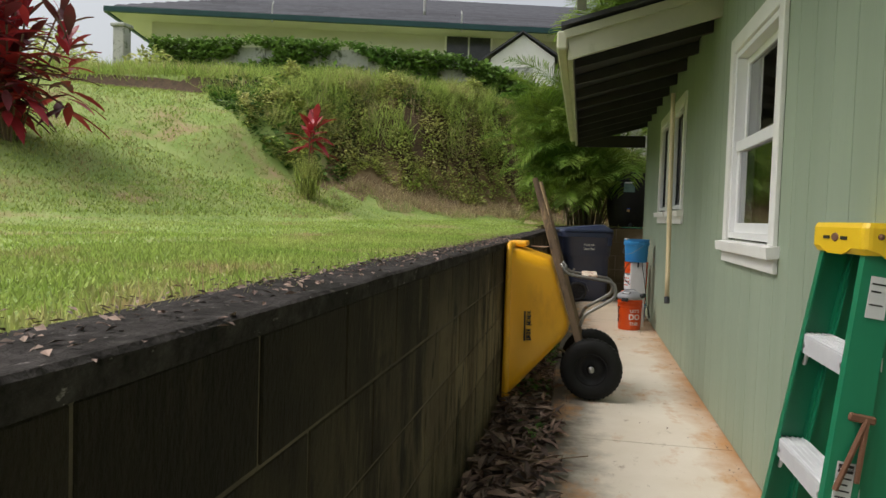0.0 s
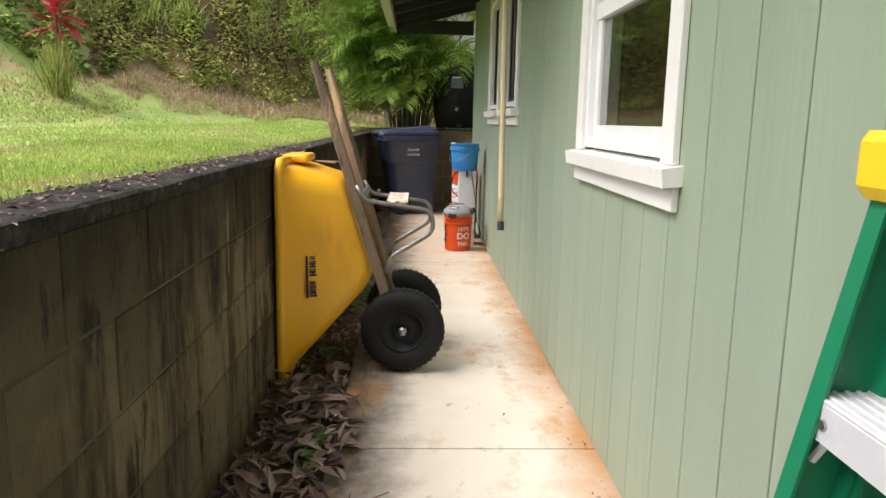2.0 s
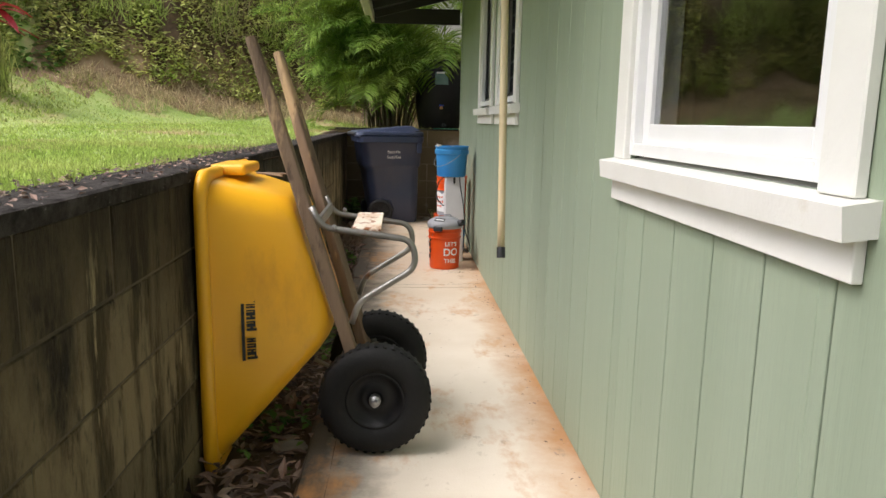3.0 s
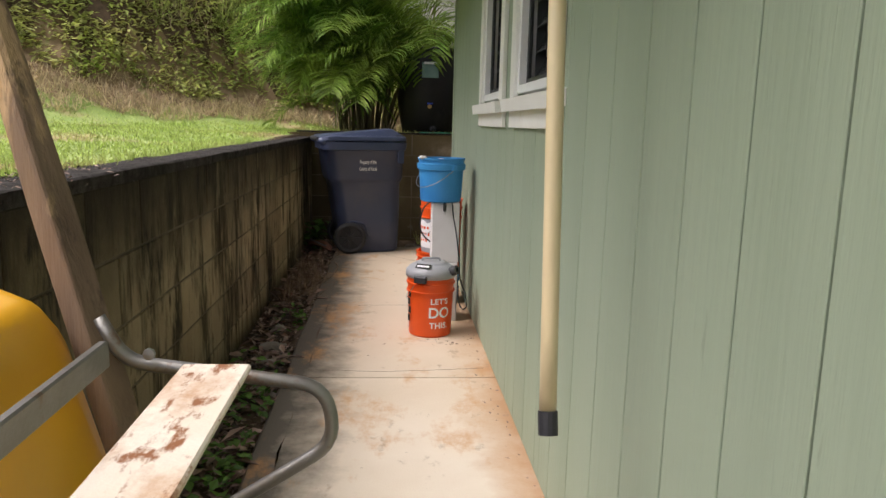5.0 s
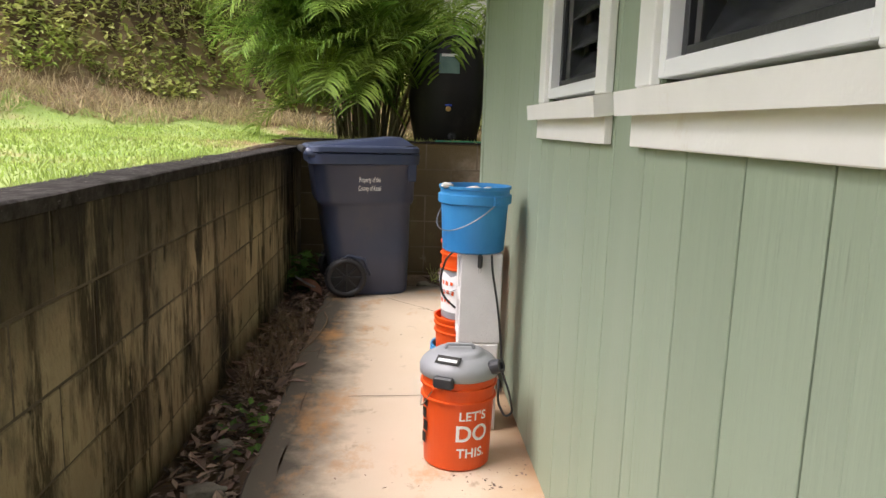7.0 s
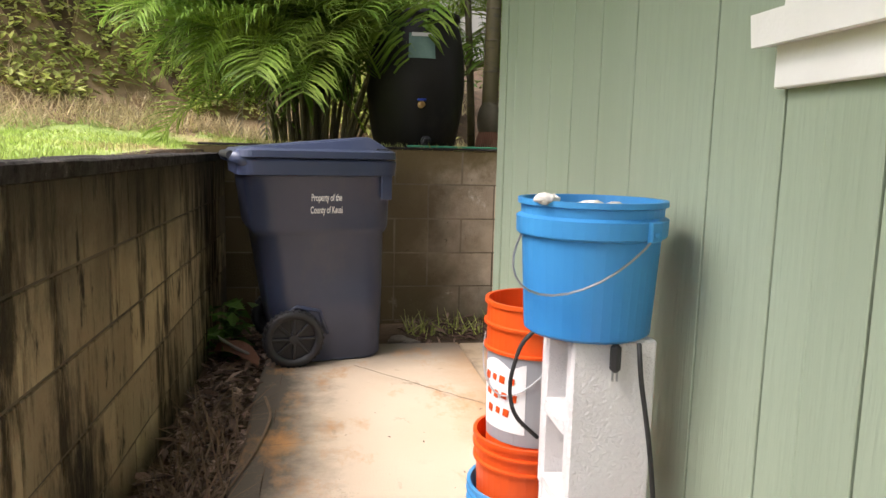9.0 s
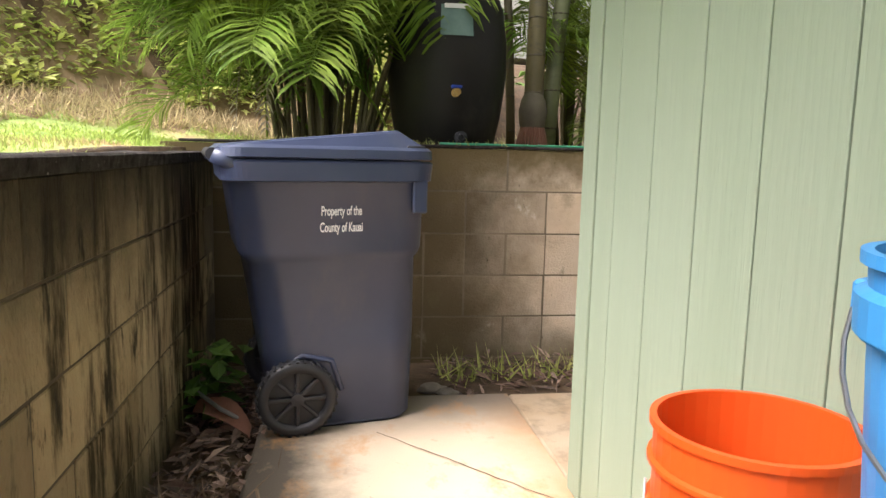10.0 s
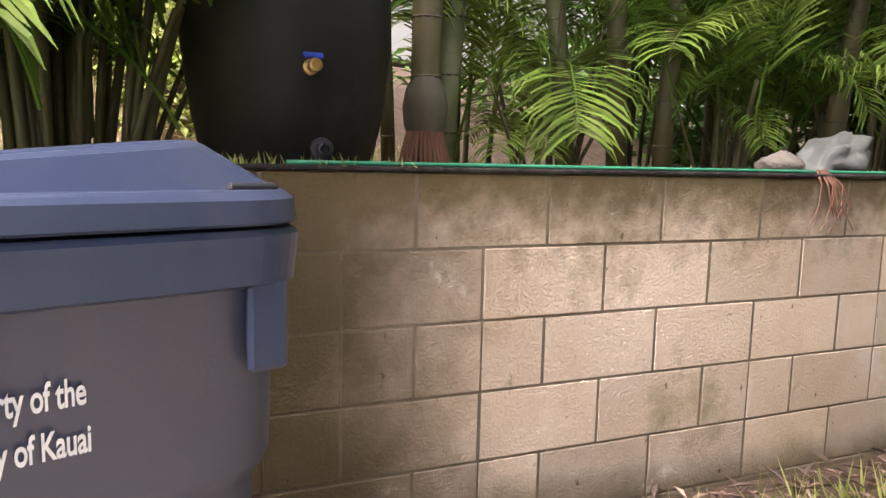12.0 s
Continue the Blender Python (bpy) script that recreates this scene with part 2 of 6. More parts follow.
M_CORD = mat("black_cord", (0.015, 0.015, 0.015), (0.025, 0.025, 0.025), 9, 0.55)
M_WHITEBLOCK = mat("white_painted_block", (0.66, 0.63, 0.62), (0.72, 0.70, 0.69), 6, 0.8, bump=0.5, bscale=130, stain=((0.50, 0.45, 0.42), 4, 0.64, (1, 1, 1), 0.2))
M_FIBRE = mat("green_fibreglass", (0.004, 0.165, 0.075), (0.008, 0.215, 0.10), 5, 0.4, bump=0.08, bscale=70, stretch=(1, 1, 0.1), wear=((0.35, 0.45, 0.40), 14, 0.73, (1, 1, 0.5), 0.08))
M_CAPYEL = mat("yellow_cap", (0.83, 0.52, 0.012), (0.88, 0.58, 0.02), 5, 0.42, bump=0.06, stain=((0.62, 0.36, 0.06), 12, 0.66, (1, 1, 1), 0.1))
M_ALU = mat("aluminium_step", (0.68, 0.68, 0.69), (0.78, 0.78, 0.79), 8, 0.5, 0.3, bump=0.1, stain=((0.80, 0.80, 0.80), 7, 0.56, (1, 1, 1), 0.1))
M_RUST = mat("rusty_iron", (0.15, 0.07, 0.04), (0.24, 0.12, 0.07), 12, 0.85, 0.2, bump=0.4)
M_LABEL = mat("worn_label", (0.55, 0.55, 0.54), (0.66, 0.66, 0.65), 9, 0.6, bump=0, stain=((0.10, 0.22, 0.15), 18, 0.62, (1, 1, 1), 0.06))
M_TEAL = mat("faded_teal_label", (0.09, 0.17, 0.15), (0.16, 0.25, 0.22), 9, 0.6, bump=0)
M_POLE = mat("cream_pole", (0.66, 0.53, 0.30), (0.72, 0.60, 0.38), 3, 0.38, bump=0.05, stretch=(1, 1, 0.2))
M_TANK = mat("black_tank", (0.013, 0.012, 0.011), (0.020, 0.018, 0.016), 2.5, 0.55, bump=0.1, bscale=40, spec=0.3, stain=((0.055, 0.048, 0.038), 2.5, 0.52, (1, 1, 0.7), 0.3))
M_BRASS = mat("brass", (0.50, 0.33, 0.12), (0.58, 0.40, 0.17), 9, 0.35, 0.9)
M_TAPBLUE = mat("blue_tap_handle", (0.02, 0.06, 0.42), (0.03, 0.08, 0.5), 9, 0.4)
M_HOSE = mat("green_hose", (0.03, 0.24, 0.12), (0.05, 0.32, 0.18), 9, 0.4, bump=0)
M_BAG = mat("white_bag", (0.16, 0.16, 0.145), (0.27, 0.27, 0.245), 6, 0.5, bump=0.5, bscale=40, trans=0.2)
M_RAG = mat("dirty_white_cloth", (0.62, 0.59, 0.54), (0.74, 0.72, 0.68), 30, 0.9, bump=0.8, bscale=60, stain=((0.40, 0.36, 0.30), 25, 0.58, (1, 1, 1), 0.1))
M_NBWALL = mat("neighbour_wall", (0.56, 0.55, 0.47), (0.62, 0.61, 0.53), 1, 0.8)
M_SHINGLE = mat("dark_shingle", (0.045, 0.045, 0.055), (0.075, 0.075, 0.085), 4, 0.9, rand=0.25)
M_GUTTER = mat("teal_gutter", (0.01, 0.05, 0.055), (0.014, 0.07, 0.07), 3, 0.5)
M_FENCE = mat("white_fence", (0.42, 0.42, 0.40), (0.55, 0.55, 0.52), 5, 0.8, stain=((0.10, 0.12, 0.07), 5, 0.50, (1, 1, 1), 0.12))
M_ROOM = mat("room_paint", (0.45, 0.43, 0.38), (0.5, 0.48, 0.43), 2, 0.8)
M_LOUVRE = mat("dark_louvre", (0.03, 0.032, 0.034), (0.05, 0.052, 0.055), 5, 0.18, bump=0)


def glass(name, tint, rough=0.02):
    m = bpy.data.materials.new(name)
    m.use_nodes = True
    b = m.node_tree.nodes["Principled BSDF"]
    b.inputs["Base Color"].default_value = (*tint, 1)
    b.inputs["Roughness"].default_value = rough
    b.inputs["Transmission Weight"].default_value = 1.0
    b.inputs["IOR"].default_value = 1.8
    return m


M_GLASS = glass("window_glass", (0.55, 0.58, 0.58))


# ---- mesh helpers ----
def mesh_of(bm, material, smooth=False):
    me = bpy.data.meshes.new("mesh")
    bm.normal_update()
    bm.to_mesh(me)
    bm.free()
    me.materials.append(material)
    if smooth:
        for p in me.polygons:
            p.use_smooth = True
    return me


def part(name, bm, material, parent=None, label="", smooth=False):
    me = bm if isinstance(bm, bpy.types.Mesh) else mesh_of(bm, material, smooth)
    ob = new(name, me)
    if parent:
        ob.parent = parent
    return tagged(ob, label)


def thing(name, x, y, z, label, category, group="", kind="", rz=0.0):
    ob = new(name)
    ob.matrix_world = pose(x, y, z, 0, 0, rz)
    return tagged(ob, label, category, group, kind)


def box(lo, hi, bevel=0.0, bm=None, m=None, seg=1):
    bm = bm or bmesh.new()
    c = [(a + b) / 2 for a, b in zip(lo, hi)]
    s = [abs(b - a) for a, b in zip(lo, hi)]
    mt = Matrix.Translation(c) @ Matrix.Diagonal((*s, 1))
    r = bmesh.ops.create_cube(bm, size=1, matrix=(m @ mt) if m else mt)
    if bevel:
        es = {e for v in r["verts"] for e in v.link_edges}
        bmesh.ops.bevel(bm, geom=list(es), offset=bevel, segments=seg, affect="EDGES", profile=0.5)
    return bm


def tube(points, r, n=8, bm=None, r1=None, closed_ends=True):
    """A round bar along points; r to r1."""
    bm = bm or bmesh.new()
    pts = [Vector(p) for p in points]
    rings, side = [], None
    for i, p in enumerate(pts):
        d = (pts[min(i + 1, len(pts) - 1)] - pts[max(i - 1, 0)]).normalized()
        if side is None:
            side = d.cross(Vector((0.31, 0.2, 0.93))).normalized()
        else:
            side = (side - d * side.dot(d)).normalized()
        up = d.cross(side)
        rr = r if r1 is None else r + (r1 - r) * i / (len(pts) - 1)
        rings.append([bm.verts.new(p + rr * (side * math.cos(a) + up * math.sin(a))) for a in [2 * math.pi * k / n for k in range(n)]])
    for a, b in zip(rings, rings[1:]):
        for k in range(n):
            bm.faces.new((a[k], a[(k + 1) % n], b[(k + 1) % n], b[k]))
    if closed_ends:
        bm.faces.new(rings[0][::-1])
        bm.faces.new(rings[-1])
    return bm


def bend(points, r=0.05, n=4):
    """Round the corners of a line of points."""
    pts = [Vector(p) for p in points]
    out = [pts[0]]
    for a, b, c in zip(pts, pts[1:], pts[2:]):
        u, v = (a - b), (c - b)
        k = min(r, u.length * 0.45, v.length * 0.45)
        p, q = b + u.normalized() * k, b + v.normalized() * k
        for i in range(n + 1):
            t = i / n
            out.append((1 - t) ** 2 * p + 2 * t * (1 - t) * b + t * t * q)
    return out + [pts[-1]]


def lathe(profile, n=32, bm=None, m=None):
    """Turn (radius, height) pairs round z."""
    bm = bm or bmesh.new()
    rings = []
    for r, z in profile:
        if r < 1e-5:
            rings.append([bm.verts.new((m or Matrix()) @ Vector((0, 0, z)))])
        else:
            rings.append([bm.verts.new((m or Matrix()) @ Vector((r * math.cos(2 * math.pi * k / n), r * math.sin(2 * math.pi * k / n), z))) for k in range(n)])
    for a, b in zip(rings, rings[1:]):
        for k in range(n):
            j = (k + 1) % n
            if len(a) == 1 and len(b) > 1:
                bm.faces.new((a[0], b[j], b[k]))
            elif len(b) == 1 and len(a) > 1:
                bm.faces.new((a[k], a[j], b[0]))
            elif len(a) > 1:
                bm.faces.new((a[k], a[j], b[j], b[k]))
    return bm


def loft(sections, n=6, cap=True, bm=None):
    """Rounded rectangles (z, cx, cy, hx, hy, radius) joined upwards."""
    bm = bm or bmesh.new()
    rings = []
    for z, cx, cy, hx, hy, r in sections:
        ring = []
        for sx, sy, a0 in ((1, 1, 0), (-1, 1, 90), (-1, -1, 180), (1, -1, 270)):
            for k in range(n + 1):
                a = radians(a0 + 90 * k / n)
                ring.append(bm.verts.new((cx + sx * (hx - r) + r * math.cos(a), cy + sy * (hy - r) + r * math.sin(a), z)))
        rings.append(ring)
    for a, b in zip(rings, rings[1:]):
        c = len(a)
        for k in range(c):
            bm.faces.new((a[k], a[(k + 1) % c], b[(k + 1) % c], b[k]))
    if cap:
        bm.faces.new(rings[0][::-1])
        bm.faces.new(rings[-1])
    return bm


def lettering(text, size, thick=0.001, spacing=1.0, bold=0.0):
    """The built-in font as a mesh, centred, in the xy plane."""
    cu = bpy.data.curves.new("lettering", "FONT")
    cu.body, cu.size, cu.align_x, cu.align_y, cu.extrude, cu.space_character = text, size, "CENTER", "CENTER", thick, spacing
    cu.offset = bold * size
    ob = bpy.data.objects.new("lettering", cu)
    scene.collection.objects.link(ob)
    bpy.context.view_layer.update()
    me = bpy.data.meshes.new_from_object(ob.evaluated_get(bpy.context.evaluated_depsgraph_get()))
    bpy.data.objects.remove(ob)
    return me


def soup(name, verts, faces, material, label, category, kind="stuff", smooth=False):
    me = bpy.data.meshes.new(name)
    me.from_pydata(verts, [], faces)
    me.materials.append(material)
    ob = new(name, me)
    return tagged(ob, label, category, "", kind)


def smooth01(t):
    t = min(1.0, max(0.0, t))
    return t * t * (3 - 2 * t)


# ---- the plan ----
HX, LX, BY = 0.985, -0.28, 12.0          # house face, garden wall face, back wall face
H0, H1, HTOP = -3.0, 10.52, 2.62         # house wall along y, and its height
COURSE = 0.2085


def toe(x):
    """Foot of the overgrown bank behind the lawn."""
    return float(np.interp(x, [-60, -12, -6.4, -5.2, -4.5, -3.8, -3.0, -2.3, -1.7, -1.0, 0.2, 2, 10, 60], [8, 9.8, 10.2, 10.0, 10.7, 12.0, 12.5, 13.0, 13.6, 14.2, 14.5, 14.7, 15, 16]))


def width(x):
    """How far the bank reaches from its foot to its crest."""
    return float(np.interp(x, [-6.4, -5.2, -4.5, -3.8, 1.0, 4.0], [1.9, 2.5, 2.5, 1.7, 1.6, 2.2]))


def ground(x, y):
    """Height of the lawn, the mown slope and the bank behind the two garden walls."""
    s, w = y - toe(x), width(x)
    lawn = 0.94 + 0.022 * max(0.0, y - 6.0) * float(np.interp(x, [-1.5, 0.0], [1.0, 0.35]))
    d = max(0.0, -0.923 * (x + 4.3) + 0.385 * (y - 6.2))
    slope = 0.42 * (d * d / 2.4 if d < 1.2 else d - 0.6)
    crest = float(np.interp(x, [-14, -6, -1.5, 0.2, 2, 10], [3.5, 3.36, 3.42, 2.8, 1.7, 1.3]))
    low = min(lawn + slope + 0.16 * smooth01((s + 0.9) / 1.1) * float(np.interp(x, [-4.5, -3.5, -0.8, 0.2], [0, 1, 1, 0])), crest - 0.22)
    lip = float(np.interp(x, [-5.6, -4.6], [0.24, 0.0]))
    rise = float(np.interp(x, [-5.2, -4.0], [0.0, 1.0]))
    t = min(max(s / w, 0.0), 1.0)
    z = low + (crest - lip - low) * (rise * smooth01(t) + (1 - rise) * t) + lip * smooth01((s - w) / 0.3) + 0.2 * min(max(0.0, s - w), 5)
    rough = 0.025 + 0.12 * smooth01(s / 0.8) * (0.4 + 0.6 * rise)
    return z + rough * noise.noise((x * 0.9, y * 0.9, 0.3)) + 0.10 * rise * smooth01(s / 0.5) * noise.noise((x * 2.3, y * 2.3, 1.3))


# ---- ground ----
def build_ground():
    xs = sorted({-60, -40, -28, -20, *np.arange(-16, -0.5, 0.25).tolist(), -0.47, -0.40, -0.34, -0.3, 0.0, 0.5, 1.0, *np.arange(1.5, 8, 0.4).tolist(), 10, 14, 20, 40, 60})
    ys = sorted({-40, -25, -15, -10, *np.arange(-6, 12, 0.25).tolist(), 12.02, 12.07, 12.13, *np.arange(12.25, 22, 0.25).tolist(), 24, 28, 34, 45, 70})

    def height(x, y):
        pit = x > -0.37 and y < 12.1
        return -0.03 + 0.012 * noise.noise((x * 5, y * 5, 0)) if pit else ground(x, y)

    verts = [(x, y, height(x, y)) for y in ys for x in xs]
    w = len(xs)
    faces = [(j * w + i, j * w + i + 1, (j + 1) * w + i + 1, (j + 1) * w + i) for j in range(len(ys) - 1) for i in range(w - 1)]
    me = bpy.data.meshes.new("ground")
    me.from_pydata(verts, [], faces)
    for m in (M_LAWN, M_SOIL, M_BANK):
        me.materials.append(m)
    for p in me.polygons:
        c = p.center
        p.use_smooth = True
        up = c.y - toe(c.x)
        if (c.x > -0.45 and c.y < 12.2) or (c.x > 1.6 and c.y > 12) or (c.x < -5.2 and -0.05 < up - width(c.x) < 0.3) or (c.x > -4.0 and 0.5 < up < 1.3):
            p.material_index = 1
        elif (c.x > -4.0 and -0.35 + 0.35 * noise.noise((c.x * 2.5, c.y * 2.5, 3)) < up < 1.6) or (c.x > 0.5 and c.y > 12):
            p.material_index = 2
    return tagged(new("ground", me), "green lawn rising to a bank behind the garden walls", "ground", "", "structure")


build_ground()


def slab_edge(y):
    return float(np.interp(y, [-3, 4.5, 8.0, 11.4], [0.07, 0.04, 0.02, 0.0])) + 0.012 * noise.noise((0, y * 2.3, 5))


def build_slabs():
    """Poured path along the house: slabs with joints, a mossy margin beside the soil."""
    root = tagged(new("pavement"), "cream concrete path with rust stains beside the house", "path", "", "structure")
    joints = [-3.0, -0.2, 2.2, 4.55, 7.9, 11.42]
    for a, b in zip(joints, joints[1:]):
        bm = bmesh.new()
        n = 14
        top, low = [], []
        for k in range(n + 1):
            y = a + 0.004 + (b - a - 0.008) * k / n
            e = slab_edge(y) + 0.10
            top.append([bm.verts.new((x, y, z)) for x, z in ((HX + 0.02, 0.0), (e, 0.0))])
            low.append([bm.verts.new((x, y, -0.09)) for x in (HX + 0.02, e)])
        for k in range(n):
            bm.faces.new((top[k][0], top[k + 1][0], top[k + 1][1], top[k][1]))
            bm.faces.new((top[k][1], top[k + 1][1], low[k + 1][1], low[k][1]))
        for k in (0, n):
            bm.faces.new((top[k][0], top[k][1], low[k][1], low[k][0]))
        part("slab", bm, M_SLAB, root)
        bm = bmesh.new()
        rows = []
        for k in range(41):
            y = a + 0.004 + (b - a - 0.008) * k / 40
            e = slab_edge(y)
            o = 0.10 + 0.02 * noise.noise((3, y * 4, 1))
            rows.append([bm.verts.new(v) for v in ((e + o, y, 0.0025), (e + 0.012, y, 0.002), (e, y, -0.012), (e - 0.004, y, -0.1))])
        for p, q in zip(rows, rows[1:]):
            for i in range(3):
                bm.faces.new((p[i], p[i + 1], q[i + 1], q[i]))
        part("slab_margin", bm, M_SLAB, root, "dark mossy concrete edge")
    part("slab", box((HX + 0.03, 10.5, -0.09), (6.0, 11.42, -0.004), 0.006), M_SLABREAR, root)
    for a, b, c, d in ((0.43, 11.03, 0.68, 10.75), (0.68, 10.75, 0.97, 10.42), (0.12, 8.0, 0.5, 7.97), (0.5, 7.97, 0.95, 8.02), (0.3, 9.2, 0.8, 9.23)):
        u = Vector((c - a, d - b, 0))
        s = Vector((-u.y, u.x, 0)).normalized() * 0.0022
        bm = bmesh.new()
        pts = []
        for k in range(9):
            p = Vector((a, b, 0.0035)) + u * (k / 8) + s * 4 * noise.noise((k * 0.9, a * 7, b))
            pts.append((bm.verts.new(p - s), bm.verts.new(p + s)))
        for p, q in zip(pts, pts[1:]):
            bm.faces.new((p[0], q[0], q[1], p[1]))
        part("crack", bm, M_MORTAR, root)


build_slabs()


# ---- garden walls of concrete block ----
def build_block_walls():
    left = tagged(new("wall_west"), "mould-stained concrete block retaining wall below the lawn", "wall", "", "structure")
    back = tagged(new("wall_north"), "pale concrete block wall with green algae", "wall", "", "structure")
    part("core", box((LX - 0.185, -4, -0.25), (LX - 0.0028, 12.16, 0.955)), M_MORTAR, left)
    part("core", box((LX - 0.15, BY - 0.0042, -0.25), (7.0, 12.19, 1.03)), M_MORTAR_B, back)
    bm = bmesh.new()
    n = 160
    rows = []
    for k in range(n + 1):
        y = -4 + 16.16 * k / n
        j = lambda i: 0.008 * noise.noise((i * 3.1, y * 3.5, 2))
        rows.append([bm.verts.new(v) for v in ((LX + 0.003 + j(1) * 0.4, y, 0.952), (LX + 0.005 + j(2) * 0.8, y, 0.987 + j(3) * 0.5), (LX - 0.003 + j(2) * 0.8, y, 0.992 + j(5) * 0.5),
                                               (LX - 0.12, y, 0.993 + j(6)), (LX - 0.205 + 2 * j(7), y, 0.985 + j(8)), (LX - 0.22, y, 0.85))])
    for p, q in zip(rows, rows[1:]):
        for i in range(5):
            bm.faces.new((p[i], q[i], q[i + 1], p[i + 1]))
    part("cap", bm, M_CAP, left, "black mouldy cement cap")
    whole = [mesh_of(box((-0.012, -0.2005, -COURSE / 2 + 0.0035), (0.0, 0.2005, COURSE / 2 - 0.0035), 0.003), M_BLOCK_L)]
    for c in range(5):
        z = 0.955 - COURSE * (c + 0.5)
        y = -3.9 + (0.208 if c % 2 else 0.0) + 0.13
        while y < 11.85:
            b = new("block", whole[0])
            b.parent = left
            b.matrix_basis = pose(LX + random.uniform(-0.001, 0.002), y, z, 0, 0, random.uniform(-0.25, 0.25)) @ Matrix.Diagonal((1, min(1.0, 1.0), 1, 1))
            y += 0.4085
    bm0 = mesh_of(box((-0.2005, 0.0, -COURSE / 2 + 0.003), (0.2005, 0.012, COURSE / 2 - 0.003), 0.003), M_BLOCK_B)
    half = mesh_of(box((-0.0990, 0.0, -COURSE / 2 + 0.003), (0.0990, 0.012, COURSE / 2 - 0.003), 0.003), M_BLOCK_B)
    for c in range(6):
        z = 1.035 - COURSE * (c + 0.5)
        x = 1.113 - 0.204 + (0.204 if c % 2 else 0.0) - 0.408 * 3
        while x < 6.5:
            short = random.random() < 0.12
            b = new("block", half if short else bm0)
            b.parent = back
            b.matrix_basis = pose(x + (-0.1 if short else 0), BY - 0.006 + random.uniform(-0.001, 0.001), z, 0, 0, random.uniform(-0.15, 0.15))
            if short:
                b2 = new("block", half)
                b2.parent = back
                b2.matrix_basis = pose(x + 0.102, BY - 0.006, z)
            x += 0.4085
    part("cap", box((LX - 0.15, BY - 0.012, 1.0345), (7.0, BY + 0.2, 1.048), 0.004), M_CAP, back, "dark mossy top of the wall")


# ---- the house ----
WINDOWS = [(4.0, 4.92, 1.06, 2.07, "sash"), (6.91, 7.56, 1.255, 2.12, "louvre"), (7.95, 8.58, 1.255, 2.12, "louvre")]


def pieces(y0, y1, z0, z1):
    """Split a rectangle of the house wall round the window openings."""
    cuts = sorted({y0, y1, *[v for w in WINDOWS for v in w[:2] if y0 < v < y1]})
    for a, b in zip(cuts, cuts[1:]):
        hole = next((w for w in WINDOWS if w[0] <= (a + b) / 2 <= w[1]), None)
        if hole:
            yield a, b, z0, hole[2]
            yield a, b, hole[3], z1
        else:
            yield a, b, z0, z1


